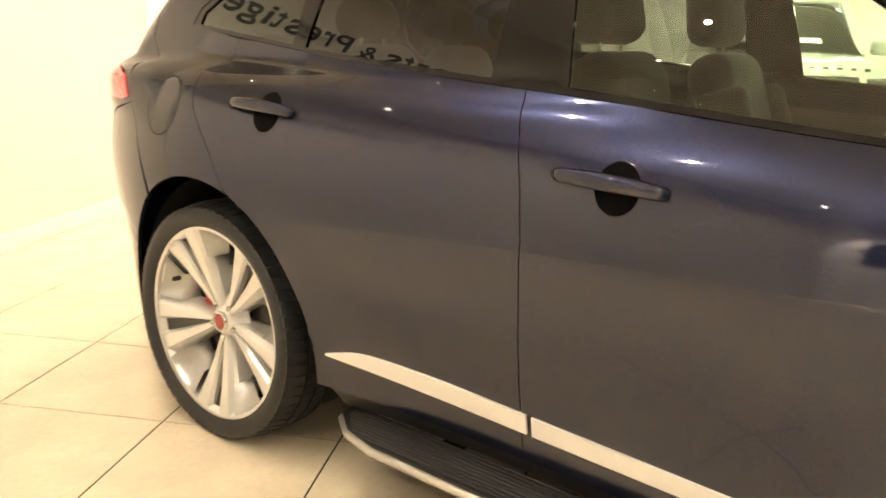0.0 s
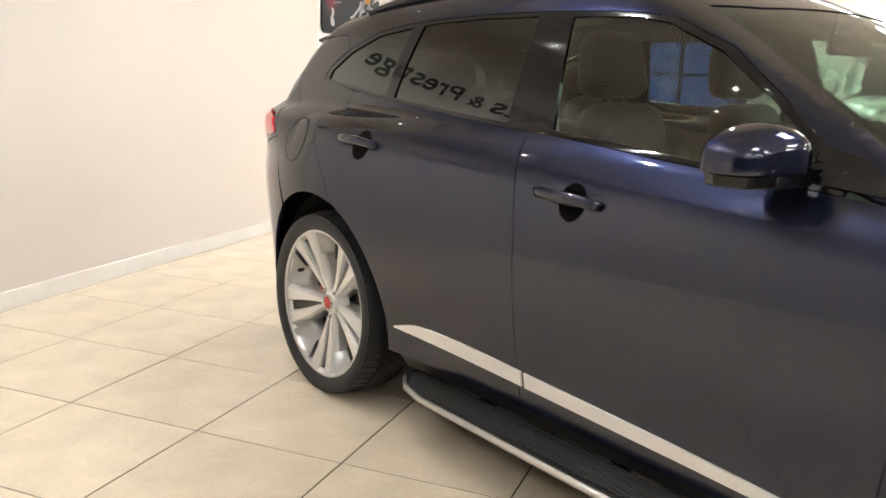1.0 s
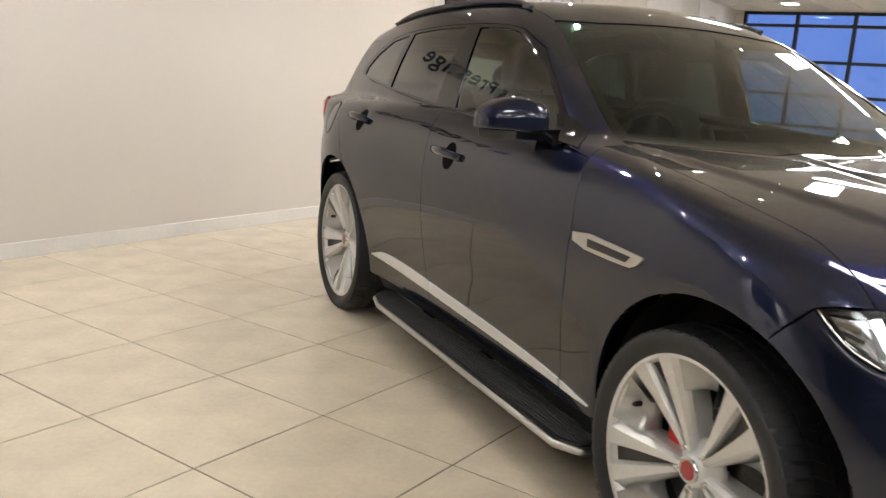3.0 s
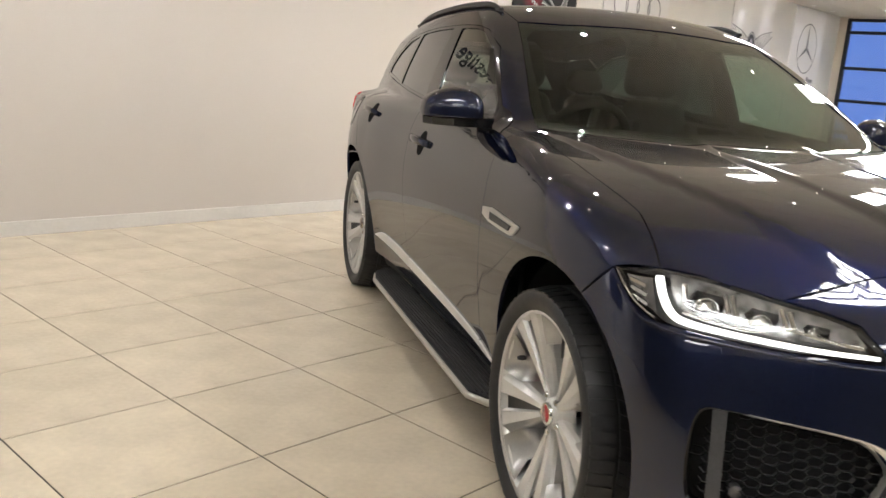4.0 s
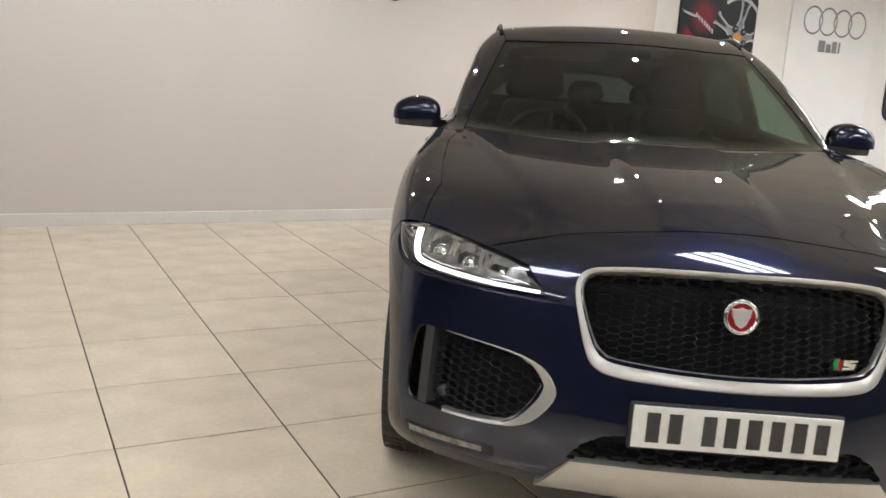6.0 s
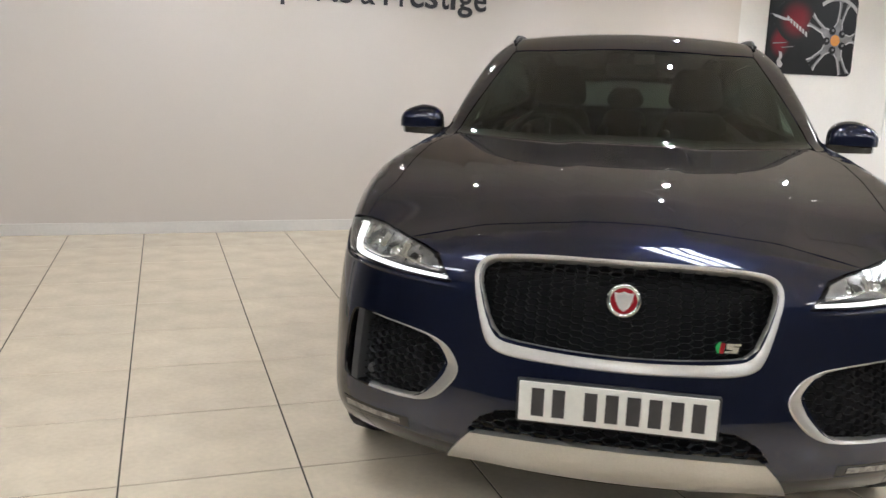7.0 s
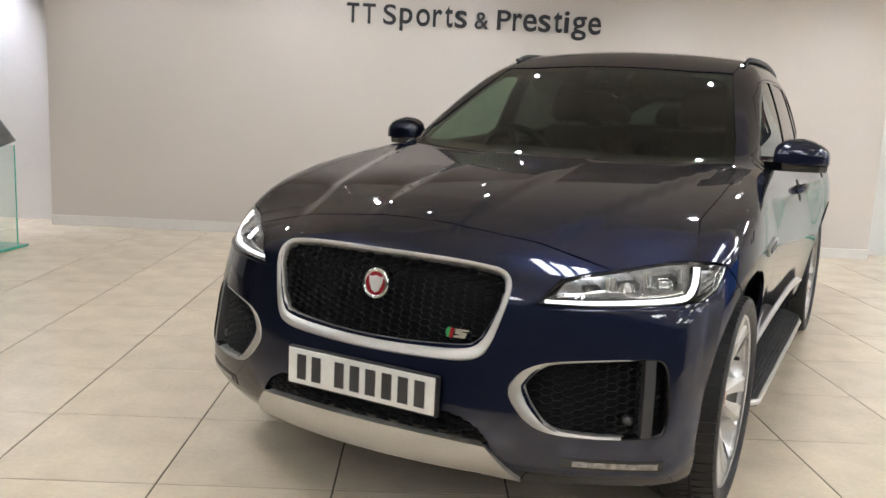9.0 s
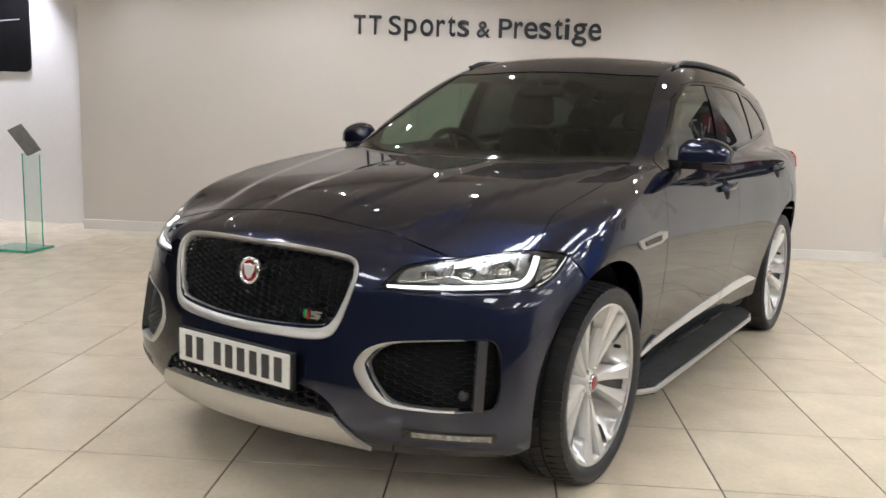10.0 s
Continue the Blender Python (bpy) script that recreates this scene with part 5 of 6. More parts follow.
for a, b in WASHERS[1:] + SMALL + DIM + FAR:
    copy_thing(spot, ROOM @ pose(a, b, CEILING))
for a, b in SMALL:
    lamp = bpy.data.lights.new("downlight_beam", "SPOT")
    lamp.energy, lamp.spot_size, lamp.spot_blend, lamp.color, lamp.shadow_soft_size = 44 if a > 2 else 58, radians(165), 0.5, (1.0, 0.985, 0.95), 0.019
    new("downlight_beam", lamp).matrix_world = ROOM @ look((a, b, CEILING - 0.02), (a, b + 0.01, 0))
for a, b in WASHERS:
    lamp = bpy.data.lights.new("downlight_beam", "SPOT")
    lamp.energy, lamp.spot_size, lamp.spot_blend, lamp.color, lamp.shadow_soft_size = 240 if a < -4 else 10 if a > 4.2 else 14, radians(70), 0.9, (0.93, 0.90, 1.0), 0.02
    new("downlight_beam", lamp).matrix_world = ROOM @ look((a, b, CEILING - 0.02), (a, b + 0.25, 0))

# ---- east end: glazed doors with the evening outside ----
for name, a0, a1, b0, b1, z0, z1 in (("wall_over_doors", A1, A1 + 0.2, 1.9, 5.5, 2.93, CEILING + 0.2), ("wall_door_jamb", A1, A1 + 0.2, 5.12, 5.5, -0.2, 2.93)):
    tagged(room_block(name, a0, a1, b0, b1, z0, z1, WALL), "plain cream wall round the glazed doors", "wall", kind="structure")
FRAME = material("dark door frame", (0.02, 0.022, 0.03), 0.4, 0.3, grain=0.1)
DUSK = pane("door glass", (0.85, 0.9, 0.95), 1.0)
window = tagged(new("window_1"), "dark-framed glazed doors with the blue evening behind", "window", kind="structure")
window.matrix_world = ROOM
for b in (1.95, 3.07, 4.10, 5.09):
    part("post", block((0.08, 0.07, 2.95), (A1 + 0.06, b, 1.46), 0.006), FRAME, window)
for z in (0.05, 0.78, 1.38, 2.0, 2.67, 2.90):
    part("rail", block((0.07, 3.2, 0.06), (A1 + 0.06, 3.52, z), 0.006), FRAME, window)
for b0, b1 in ((1.98, 3.04), (3.10, 4.07), (4.13, 5.06)):
    for z0, z1 in ((0.08, 0.75), (0.81, 1.35), (1.41, 1.97), (2.03, 2.64), (2.70, 2.87)):
        ob = part("pane", block((0.008, b1 - b0, z1 - z0), (A1 + 0.06, (b0 + b1) / 2, (z0 + z1) / 2)), DUSK, window)
        ob.visible_shadow = False
EVENING = material("evening distance", (0.05, 0.07, 0.12), 0.9, grain=0.15, scale=0.3, emit=(0.20, 0.36, 0.95, 0.75))
tagged(room_block("backdrop", A1 + 18, A1 + 18.1, -14, 22, -2, 12, EVENING), "blue evening sky beyond the glazed doors", "backdrop", kind="structure")
PAVING = material("grey yard paving", (0.12, 0.12, 0.13), 0.8, grain=0.2, scale=20, stain=0.2, stain_scale=1)
tagged(room_block("yard", A1 + 0.2, A1 + 18, -14, 22, -0.3, -0.02, PAVING), "grey paved yard outside the doors", "ground", kind="structure")

# ---- pictures and banners on the back wall ----
GLOSSBLACK = material("glossy black print", (0.008, 0.008, 0.009), 0.28, 0, 0.0, grain=0.15, scale=8, spec=0.2)
MIDPRINT = material("mid grey print", (0.20, 0.20, 0.205), 0.28, 0, 0.0, grain=0.3, scale=9, spec=0.2)
SOFTRED = material("soft red print", (0.15, 0.008, 0.016), 0.28, 0, 0.0, spec=0.2)
n, l = SOFTRED.node_tree.nodes, SOFTRED.node_tree.links
where, apart, fade, tone = n.new("ShaderNodeTexCoord"), n.new("ShaderNodeVectorMath"), n.new("ShaderNodeMapRange"), n.new("ShaderNodeMix")
flat = n.new("ShaderNodeVectorMath")
flat.operation, flat.inputs[1].default_value = "MULTIPLY", (1, 0, 1)
apart.operation, apart.inputs[1].default_value = "DISTANCE", (0.5, 0, 0.5)
fade.interpolation_type, fade.inputs["From Min"].default_value, fade.inputs["From Max"].default_value = "SMOOTHSTEP", 0.12, 0.47
tone.data_type = "RGBA"
tone.inputs["A"].default_value, tone.inputs["B"].default_value = (0.17, 0.008, 0.016, 1), (0.010, 0.010, 0.011, 1)
l.new(where.outputs["Generated"], flat.inputs[0])
l.new(flat.outputs[0], apart.inputs[0])
l.new(apart.outputs["Value"], fade.inputs["Value"])
l.new(fade.outputs["Result"], tone.inputs["Factor"])
l.new(tone.outputs["Result"], n["Principled BSDF"].inputs["Base Color"])
GREYPRINT = material("pale grey print", (0.45, 0.44, 0.45), 0.28, 0, 0.0, grain=0.2, scale=12)
ORANGE = material("orange print", (0.60, 0.25, 0.04), 0.2, 0, 0.5, grain=0.1)
BANNER = material("white banner cloth", (0.78, 0.77, 0.77), 0.6, grain=0.02, scale=50, stain=0.02, stain_scale=2)
PENCIL = material("grey banner ink", (0.20, 0.20, 0.215), 0.5, grain=0.15, scale=30)


def rounded(wide, high, r, k=6):
    out = []
    for cx, cy, a0 in ((1, 1, 0), (-1, 1, 90), (-1, -1, 180), (1, -1, 270)):
        out += [(cx * (wide / 2 - r) + r * math.cos(radians(a0 + 90 * i / k)), cy * (high / 2 - r) + r * math.sin(radians(a0 + 90 * i / k))) for i in range(k + 1)]
    return out


def slab(points, deep, at=(0, 0, 0)):
    """A flat plate of an outline in the wall's plane (x along, z up), standing deep off the wall."""
    bm = bmesh.new()
    back = [bm.verts.new((at[0] + x, at[1], at[2] + z)) for x, z in points]
    front = [bm.verts.new((at[0] + x, at[1] - deep, at[2] + z)) for x, z in points]
    bm.faces.new(front)
    for i in range(len(points)):
        j = (i + 1) % len(points)
        bm.faces.new((back[i], back[j], front[j], front[i]))
    return bm


def hoop(r0, r1, squash=1.0, k=40):
    """A flat ring as one outline pair: faces between two circles."""
    bm = bmesh.new()
    o = [bm.verts.new((r1 * math.cos(2 * math.pi * i / k), -0.004, squash * r1 * math.sin(2 * math.pi * i / k))) for i in range(k)]
    n = [bm.verts.new((r0 * math.cos(2 * math.pi * i / k), -0.004, squash * r0 * math.sin(2 * math.pi * i / k))) for i in range(k)]
    for i in range(k):
        j = (i + 1) % k
        bm.faces.new((o[i], o[j], n[j], n[i]))
    return bm


def moved(bm, x, y, z, turn=0.0):
    bmesh.ops.transform(bm, matrix=pose(x, y, z, 0, turn, 0), verts=bm.verts[:])
    return bm


poster = thing("poster", "glossy black poster with a red blur and silver wheel", "poster", at=ROOM @ pose(5.33, BACK_B - 0.001, 2.06))
part("board", slab(rounded(1.19, 0.88, 0.07), 0.02), GLOSSBLACK, poster)
def blob(cx, cz, rx, rz, k=32):
    return [(cx + rx * math.cos(2 * math.pi * i / k), cz + rz * math.sin(2 * math.pi * i / k)) for i in range(k)]


part("red_blur", slab(blob(-0.235, 0.150, 0.27, 0.25), 0.002, (0, -0.020, 0)), SOFTRED, poster, "dark red blurred shape")
part("red_corner", slab([(max(x, -0.585), z) for x, z in blob(-0.47, -0.10, 0.20, 0.20)], 0.0015, (0, -0.020, 0)), SOFTRED, poster, "dark red blurred shape")
HUB_X, HUB_H = 0.317, -0.050
keep_in = lambda pts: [(min(max(x, -0.585), 0.585), min(max(z, -0.43), 0.43)) for x, z in pts]
for i in range(5):
    a = math.pi / 2 + 2 * math.pi * i / 5 - 0.21
    ray = lambda q: keep_in([(HUB_X + r * math.cos(a) - w * math.sin(a), HUB_H + r * math.sin(a) + w * math.cos(a)) for r, w in q])
    part("spoke", slab(ray([(0.03, -0.095), (0.12, -0.068), (0.20, -0.040), (0.36, -0.058), (0.42, -0.085), (0.42, 0.085), (0.36, 0.058), (0.20, 0.040), (0.12, 0.068), (0.03, 0.095)]), 0.003, (0, -0.020, 0)), MIDPRINT, poster, "grey wheel spoke")
    for s in (-1, 1):
        part("spoke_edge", slab(ray([(0.10, s * 0.064), (0.20, s * 0.026), (0.36, s * 0.042), (0.42, s * 0.066), (0.42, s * 0.085), (0.36, s * 0.058), (0.20, s * 0.040), (0.11, s * 0.074)][::s]), 0.004, (0, -0.020, 0)), GREYPRINT, poster, "pale edge of the spoke")
    part("spoke_groove", slab(ray([(0.24, -0.010), (0.42, -0.034), (0.42, 0.034), (0.24, 0.010)]), 0.0045, (0, -0.020, 0)), GLOSSBLACK, poster, "black groove in the spoke")
arc = [(HUB_X + r * math.cos(q), HUB_H + 1.12 * r * math.sin(q)) for r, way in ((0.42, 1), (0.385, -1)) for q in np.linspace(0.55, 2.15, 15)[::way]]
part("rim", slab(keep_in(arc), 0.0035, (0, -0.020, 0)), GREYPRINT, poster, "pale grey wheel rim")
for i in range(5):
    a = math.pi / 2 + 2 * math.pi * i / 5 - 0.21 + math.pi / 5
    x, z = HUB_X + 0.120 * math.cos(a), HUB_H + 0.112 * math.sin(a)
    hole = part("bolt_hole", slab(blob(x, z, 0.046, 0.042, 16), 0.005, (0, -0.020, 0)), GLOSSBLACK, poster, "black bolt hole")
    part("bolt", slab(blob(x + 0.008, z + 0.006, 0.018, 0.016, 12), 0.0065, (0, -0.020, 0)), MIDPRINT, hole, "grey bolt head")
part("hub", slab(blob(HUB_X, HUB_H, 0.064, 0.062, 24), 0.0065, (0, -0.020, 0)), ORANGE, poster, "orange wheel centre")
for i in range(7):
    x, z = -0.36 + 0.043 * i, 0.185 - 0.0255 * i
    part("bar", slab([(x, z), (x + 0.026, z - 0.015), (x + 0.026, z - 0.062), (x, z - 0.047)], 0.004, (0, -0.020, 0)), GREYPRINT, poster, "pale bar")
part("pale_streak", slab([(-0.575, 0.20), (-0.50, 0.185), (-0.27, 0.135), (-0.40, 0.132), (-0.52, 0.165)], 0.0035, (0, -0.020, 0)), GREYPRINT, poster, "pale tapering streak")
# ceiling-light reflections on the gloss, put in as grey streaks
for z, x0, x1 in ((-0.125, -0.52, -0.34), (-0.165, -0.40, -0.24)):
    part("thin_streak", slab([(x0, z), (x1, z + 0.020), (x1, z + 0.028), (x0, z + 0.012)], 0.003, (0, -0.020, 0)), MIDPRINT, poster, "thin grey streak of painted sheen")
part("emblem", slab([(-0.425, -0.20), (-0.385, -0.21), (-0.375, -0.26), (-0.395, -0.29), (-0.36, -0.34), (-0.38, -0.375), (-0.43, -0.36), (-0.445, -0.30), (-0.415, -0.26)], 0.003, (0, -0.020, 0)), GREYPRINT, poster, "plain pale emblem")

dark_poster = thing("poster", "glossy black poster with rounded corners on the white wall", "poster", at=ROOM @ pose(-5.13, BACK_B - 0.001, 2.02))
part("board", slab(rounded(1.20, 0.88, 0.07), 0.02), GLOSSBLACK, dark_poster)
part("streak", slab([(0.2, 0.06), (0.5, 0.09), (0.5, 0.10), (0.2, 0.075)], 0.002, (0, -0.02, 0)), GREYPRINT, dark_poster, "pale streak")

banner = thing("banner", "white banner with four linked grey rings", "banner", "wall banners", at=ROOM @ pose(7.31, BACK_B - 0.001, 0))
part("cloth", slab([(-0.80, 0.9), (0.80, 0.9), (0.80, 2.93), (-0.80, 2.93)], 0.015), BANNER, banner)
for i in range(4):
    part("ring", moved(hoop(0.150, 0.172), -0.41 + 0.273 * i, -0.0165, 2.33), PENCIL, banner, "grey ring")
for x0, x1, z1 in ((-0.25, -0.13, 2.10), (-0.11, -0.02, 2.06), (0.00, 0.09, 2.10), (0.12, 0.15, 2.10)):
    part("bar", slab([(x0, 1.96), (x1, 1.96), (x1, z1), (x0, z1)], 0.003, (0, -0.015, 0)), PENCIL, banner, "dark grey bar")
banner = thing("banner", "white banner with a grey winged oval", "banner", "wall banners", at=ROOM @ pose(10.85, BACK_B - 0.001, 0))
part("cloth", slab([(-0.76, 0.9), (0.76, 0.9), (0.76, 2.93), (-0.76, 2.93)], 0.015), BANNER, banner)
oval = part("oval", slab(blob(0, 2.10, 0.135, 0.195), 0.004, (0, -0.015, 0)), INK, banner, "dark grey oval")
part("oval_edge", moved(hoop(0.155, 0.168, 1.38), 0, -0.0165, 2.10), PENCIL, oval, "grey line round the oval")
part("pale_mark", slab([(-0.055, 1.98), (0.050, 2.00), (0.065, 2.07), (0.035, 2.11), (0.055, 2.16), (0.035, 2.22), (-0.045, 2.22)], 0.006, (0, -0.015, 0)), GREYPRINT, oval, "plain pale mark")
for s in (-1, 1):
    # the upper line of the wing, then the feathers under it
    part("wing_line", slab([(s * 0.15, 2.235), (s * 0.40, 2.335), (s * 0.74, 2.395), (s * 0.74, 2.383), (s * 0.40, 2.318), (s * 0.15, 2.215)][::s], 0.003, (0, -0.015, 0)), PENCIL, banner, "grey wing outline")
    for i in range(9):
        x0, x1 = 0.165 + 0.062 * i, 0.20 + 0.065 * i
        z0 = 2.235 + 0.17 * (i / 8) ** 0.8
        z1 = 1.99 + 0.28 * (i / 8) ** 1.2
        part("feather", slab([(s * x0, z0 - 0.03), (s * (x0 + 0.012), z0 - 0.03), (s * (x1 + 0.012), z1), (s * x1, z1)][::-s], 0.003, (0, -0.015, 0)), PENCIL, banner, "thin grey feather stroke")
        part("feather_tip", slab([(s * x1, z1), (s * (x1 + 0.065), z1 + 0.035), (s * (x1 + 0.065), z1 + 0.050), (s * x1, z1 + 0.014)][::s], 0.003, (0, -0.015, 0)), PENCIL, banner, "thin grey feather tip")
banner = thing("banner", "white banner with a grey three-pointed star in a ring", "banner", "wall banners", at=ROOM @ pose(13.22, BACK_B - 0.001, 0))
part("cloth", slab([(-0.72, 0.9), (0.72, 0.9), (0.72, 2.93), (-0.72, 2.93)], 0.015), BANNER, banner)
part("ring", moved(hoop(0.422, 0.442), 0, -0.0165, 2.24), PENCIL, banner, "grey ring")
for i in range(3):
    a = math.pi / 2 + 2 * math.pi * i / 3
    part("point", slab([(0.415 * math.cos(a), 2.24 + 0.415 * math.sin(a)), (0.036 * math.cos(a + 1.05), 2.24 + 0.036 * math.sin(a + 1.05)), (0, 2.24), (0.036 * math.cos(a - 1.05), 2.24 + 0.036 * math.sin(a - 1.05))], 0.004, (0, -0.015, 0)), PENCIL, banner, "grey star point")
for x0, x1, z1 in ((-0.50, -0.41, 1.75), (-0.39, -0.15, 1.71), (-0.13, -0.05, 1.73), (-0.03, 0.09, 1.71), (0.12, 0.17, 1.68), (0.20, 0.28, 1.75), (0.30, 0.50, 1.71)):
    part("bar", slab([(x0, 1.65), (x1, 1.65), (x1, z1), (x0, z1)], 0.003, (0, -0.015, 0)), MIDPRINT, banner, "grey bar")
for a, wide, high, z in ((8.75, 0.50, 0.80, 1.55), (9.45, 0.30, 0.52, 1.60)):
    p = thing("poster", "matt black upright picture on the white wall", "poster", "upright pictures", at=ROOM @ pose(a, BACK_B - 0.001, z))
    part("board", slab(rounded(wide, high, min(wide, high) * 0.35), 0.02), LETTER, p)
    if wide > 0.4:
        part("inner_field", slab([(x, z - 0.10) for x, z in rounded(wide * 0.66, high * 0.72, 0.12)], 0.002, (0, -0.02, 0)), GREYPRINT, p, "pale inner field")
        part("upright_bar", slab([(-0.09, -0.38), (0.03, -0.38), (0.05, 0.30), (-0.06, 0.30)], 0.004, (0, -0.02, 0)), LETTER, p, "black upright bar")
    else:
        part("streak", slab([(-wide * 0.10, -high * 0.3), (wide * 0.02, -high * 0.3), (wide * 0.02, high * 0.3), (-wide * 0.06, high * 0.3)], 0.002, (0, -0.02, 0)), PENCIL, p, "grey streak")

# ---- glass lectern ----
GREENGLASS = pane("green edge glass", (0.92, 0.975, 0.95), 1.0)
EDGE = material("green glass edge", (0.05, 0.40, 0.28), 0.15, 0, 0.5, grain=0.1)
PRINT = material("grey printed card", (0.22, 0.22, 0.23), 0.4, grain=0.15, scale=20)
lectern = thing("lectern", "clear green glass lectern with a sloping grey card", "lectern", "glass lecterns", at=ROOM @ pose(-3.63, 3.60, 0, 0, 0, -8))
part("base", block((0.42, 0.34, 0.018), (-0.14, 0, 0.012), 0.003), EDGE, lectern, "green glass base plate")
part("upright", block((0.165, 0.010, 0.82), (0, 0, 0.43)), GREENGLASS, lectern, "clear glass upright")
for s in (-1, 1):
    part("edge", block((0.004, 0.011, 0.82), (s * 0.0845, 0, 0.43)), EDGE, lectern, "green glass edge")
part("card", block((0.15, 0.012, 0.27), (0, 0, 0), 0.002, turn=Matrix.Identity(4)), PRINT, lectern, "grey printed card").matrix_local = pose(-0.055, 0.0, 0.955, 25, -24, 0)
second = thing("lectern", "clear green glass lectern with an empty sloping top", "lectern", "glass lecterns", at=ROOM @ pose(4.72, 5.02, 0, 0, 0, 4))
part("base", block((0.36, 0.30, 0.018), (-0.04, 0, 0.012), 0.003), EDGE, second, "green glass base plate")
part("upright", block((0.19, 0.010, 0.82), (0, 0, 0.43)), GREENGLASS, second, "clear glass upright")
for s in (-1, 1):
    part("edge", block((0.006, 0.011, 0.82), (s * 0.097, 0, 0.43)), EDGE, second, "green glass edge")
part("top", block((0.20, 0.010, 0.24), (0, 0, 0), 0.002, turn=Matrix.Identity(4)), GREENGLASS, second, "sloping clear glass top").matrix_local = pose(0.0, -0.02, 0.93, 40, 0, 0)


# ---- white car parked across the showroom ----
WHITECAR = material("white car paint", (0.55, 0.55, 0.53), 0.30, 0, 0.9, grain=0.02, scale=300)
CARGLASS = material("dark car glass", (0.010, 0.012, 0.012), 0.05, 0, 0.6, grain=0.1, scale=20)


def hull(rows, power=5.0, k=28):
    """A closed body out of rounded cross-sections: rows of (y, half width, low, high)."""
    v, f = [], []
    for y, half, low, high in rows:
        for i in range(k):
            c, n = math.cos(2 * math.pi * i / k), math.sin(2 * math.pi * i / k)
            x = math.copysign(abs(c) ** (2 / power), c) * half
            z = (low + high) / 2 + math.copysign(abs(n) ** (2 / power), n) * (high - low) / 2
            v.append((x, y + 0.05 * (x / 0.97) ** 4 * (y < 0.5), z))
    for j in range(len(rows) - 1):
        f += [(j * k + i, j * k + (i + 1) % k, (j + 1) * k + (i + 1) % k, (j + 1) * k + i) for i in range(k)]
    return v, f + [tuple(range(k))[::-1], tuple(range((len(rows) - 1) * k, len(rows) * k))]


white_car = thing("parked_car", "white off-road car with a dark grille, parked on the tiles", "car", at=ROOM @ pose(6.9, -0.25, 0, 0, 0, -93))
v, f = hull([(0.0, 0.78, 0.42, 1.03), (0.03, 0.90, 0.36, 1.10), (0.12, 0.96, 0.31, 1.155), (0.35, 0.985, 0.29, 1.185), (0.9, 0.99, 0.29, 1.21), (1.5, 0.99, 0.29, 1.23), (3.0, 0.99, 0.29, 1.24), (4.4, 0.985, 0.30, 1.24), (4.78, 0.94, 0.36, 1.20), (4.86, 0.84, 0.46, 1.10)])
part("body", mesh_of("body", v, f, WHITECAR), WHITECAR, white_car)
v, f = hull([(1.32, 0.80, 1.14, 1.22), (1.60, 0.83, 1.14, 1.42), (2.05, 0.80, 1.14, 1.72), (2.30, 0.78, 1.14, 1.79), (3.2, 0.79, 1.14, 1.82), (4.2, 0.78, 1.14, 1.79), (4.55, 0.76, 1.14, 1.62), (4.75, 0.74, 1.14, 1.28)], 4.0)
part("glasshouse", mesh_of("glasshouse", v, f, CARGLASS), CARGLASS, white_car, "dark car glass")
v, f = hull([(2.12, 0.66, 1.75, 1.795), (2.35, 0.72, 1.76, 1.83), (3.2, 0.74, 1.78, 1.86), (4.2, 0.72, 1.75, 1.83), (4.45, 0.66, 1.71, 1.77)], 4.0)
part("roof", mesh_of("roof", v, f, WHITECAR), WHITECAR, white_car, "white roof")
for sign in (-1, 1):
    for a, b in (((0.80, 1.36, 1.19), (0.72, 2.12, 1.76)), ((0.86, 2.75, 1.22), (0.74, 2.75, 1.79)), ((0.86, 3.75, 1.22), (0.74, 3.70, 1.79))):
        v, f = sweep([(sign * a[0], a[1], a[2]), (sign * b[0], b[1], b[2])], [(0.04, -0.03), (0.04, 0.03), (-0.04, 0.03), (-0.04, -0.03)], up=(0, 1, 0))
        part("pillar", mesh_of("pillar", v, f, WHITECAR, smooth=False), WHITECAR, white_car, "white roof pillar")
    part("headlamp", block((0.34, 0.10, 0.13), (sign * 0.72, 0.055, 0.94), 0.025, segments=3), LAMPSILVER, white_car, "clear headlamp")
    part("door_mirror", lump((0.22, 0.12, 0.17), (sign * 1.08, 1.72, 1.29), 0, 0.4), WHITECAR, white_car, "white door mirror")
    for y in (0.92, 3.82):
        v, f = lathe([(0.24, 0.01), (0.30, 0.02), (0.365, 0.0), (0.37, -0.20), (0.30, -0.24)], 40)
        place = Matrix.Translation((sign * 0.985, y, 0.37)) @ Matrix.Diagonal((sign, 1, 1, 1))
        tyre = part("tyre", mesh_of("tyre", [place @ Vector(q) for q in v], f if sign > 0 else [q[::-1] for q in f], RUBBER), RUBBER, white_car, "black tyre")
        v, f = lathe([(0.0005, -0.01), (0.06, 0.0), (0.20, -0.03), (0.25, 0.012)], 40)
        part("rim", mesh_of("rim", [place @ Vector(q) for q in v], f if sign > 0 else [q[::-1] for q in f], GREYALLOY), GREYALLOY, tyre, "grey alloy rim")
grille = part("grille", block((0.98, 0.07, 0.17), (0, 0.01, 0.92), 0.02), BLACK, white_car, "black grille")
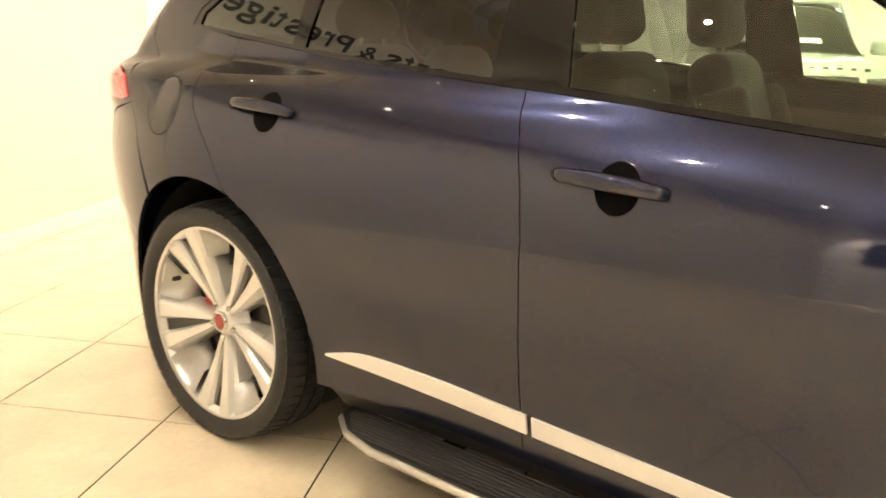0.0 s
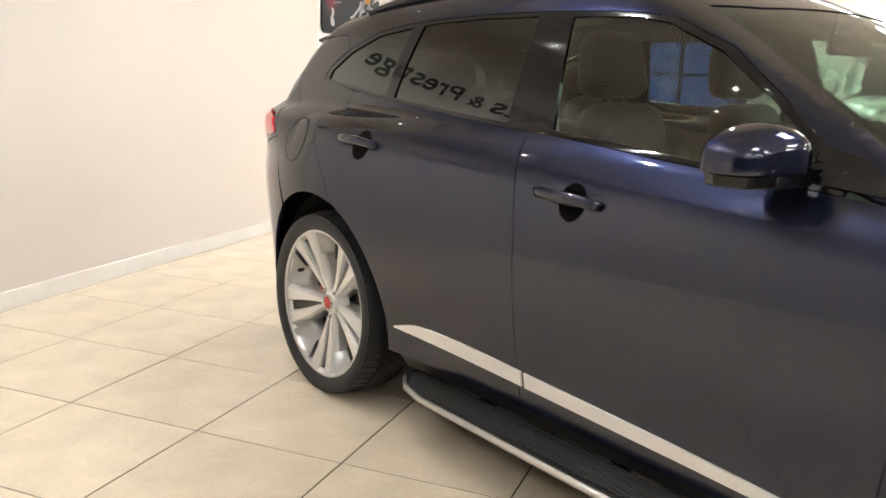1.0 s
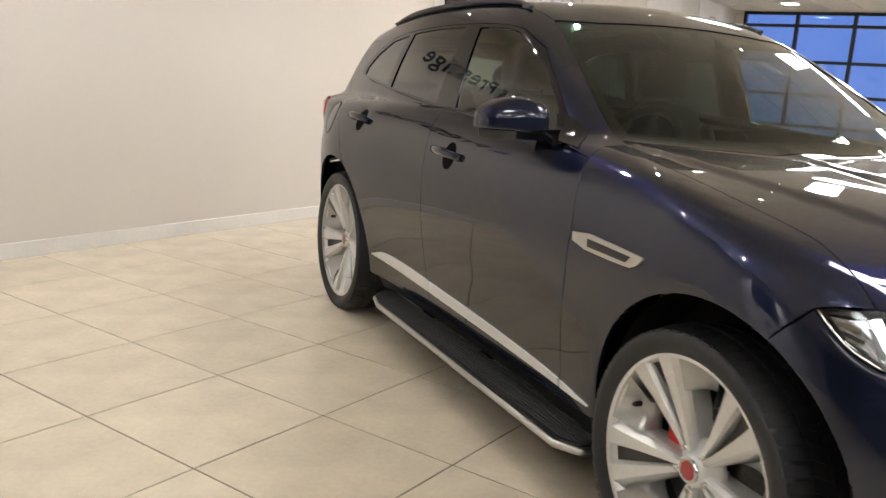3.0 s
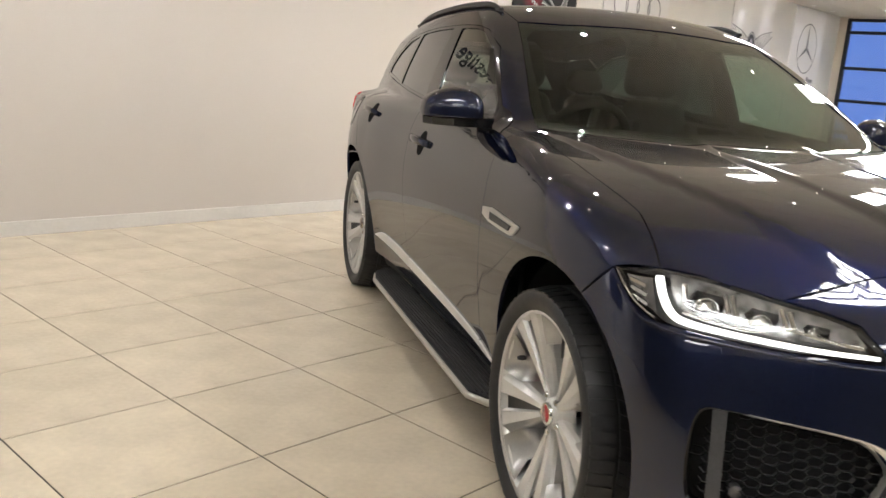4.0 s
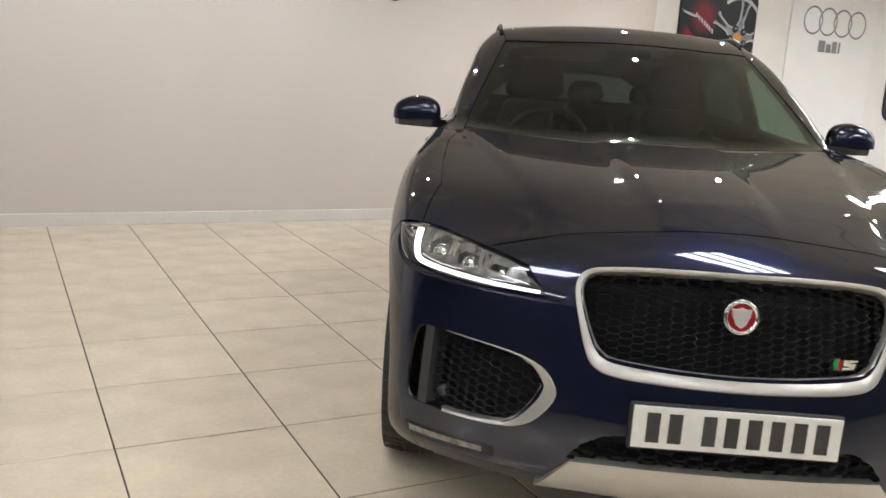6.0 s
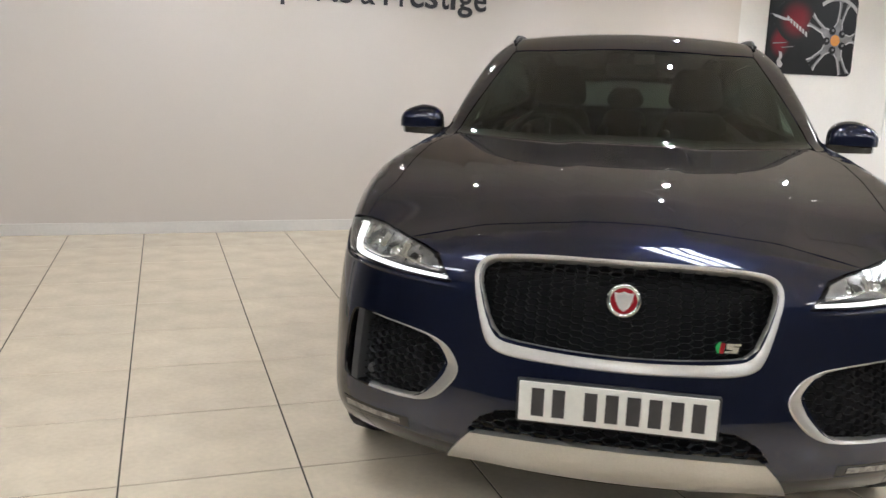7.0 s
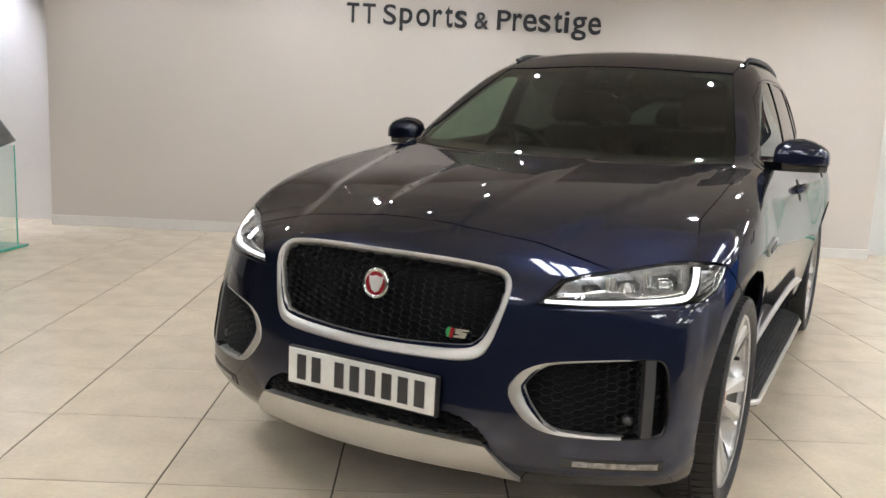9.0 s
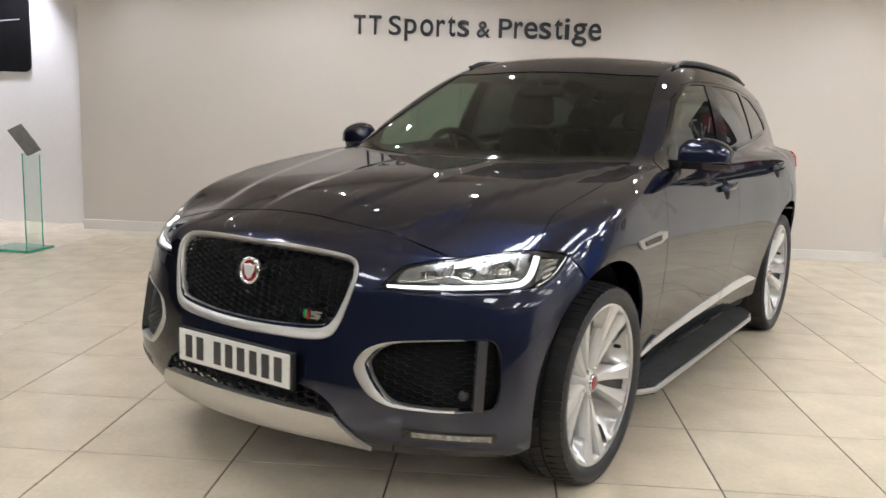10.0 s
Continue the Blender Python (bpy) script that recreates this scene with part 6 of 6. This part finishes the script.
for i in range(3):
    part("grille_bar", block((0.94, 0.02, 0.016), (0, -0.028, 0.875 + 0.045 * i), 0.004), GREYALLOY, grille)
part("lower_intake", block((1.20, 0.06, 0.14), (0, 0.03, 0.50), 0.02), BLACK, white_car, "black lower intake")
for i in range(10):
    part("bonnet_bar", block((0.050, 0.008, 0.030), (-0.56 + 0.124 * i, 0.022, 1.070), 0.002), BLACK, white_car, "small black bar along the bonnet edge")


# ---- floor tiles, nearest ones singly ----
TILE_SIZE, JOINT = 0.599, 0.006
TILE_A, TILE_B = -1.144, 1.299
h = (TILE_SIZE - JOINT) / 2
tile_bm = block((2 * h, 2 * h, 0.012), (0, 0, -0.006), 0.0012, segments=1)
tile_me = bpy.data.meshes.new("tile")
tile_bm.to_mesh(tile_me)
tile_bm.free()
tile_me.materials.append(TILE)
floor = bpy.data.objects["floor"]
spots = []
for i in range(int((A0 - TILE_A) / TILE_SIZE) - 1, int((A1 - TILE_A) / TILE_SIZE) + 2):
    for j in range(int((B0 - TILE_B) / TILE_SIZE) - 1, int((B1 - TILE_B) / TILE_SIZE) + 2):
        a, b = TILE_A + (i + 0.5) * TILE_SIZE, TILE_B + (j + 0.5) * TILE_SIZE
        if A0 - 0.3 < a < A1 + 0.3 and B0 - 0.3 < b < B1 + 0.3:
            spots.append((math.hypot(a + 0.2, b - 1.3), a, b))
spots.sort()
for _, a, b in spots[:300]:
    ob = new("tile", tile_me)
    ob.parent = floor
    ob.location = (a, b, 0)
rest_v, rest_f = [], []
for _, a, b in spots[300:]:
    k = len(rest_v)
    rest_v += [(a - h, b - h, 0), (a + h, b - h, 0), (a + h, b + h, 0), (a - h, b + h, 0), (a - h, b - h, -0.008), (a + h, b - h, -0.008), (a + h, b + h, -0.008), (a - h, b + h, -0.008)]
    rest_f += [(k, k + 1, k + 2, k + 3)] + [(k + i, k + 4 + i, k + 4 + (i + 1) % 4, k + (i + 1) % 4) for i in range(4)]
far = part("floor_tiles", mesh_of("floor_tiles", rest_v, rest_f, TILE, smooth=False), TILE, floor, "cream tiles farther off")
far["kind"] = "stuff"
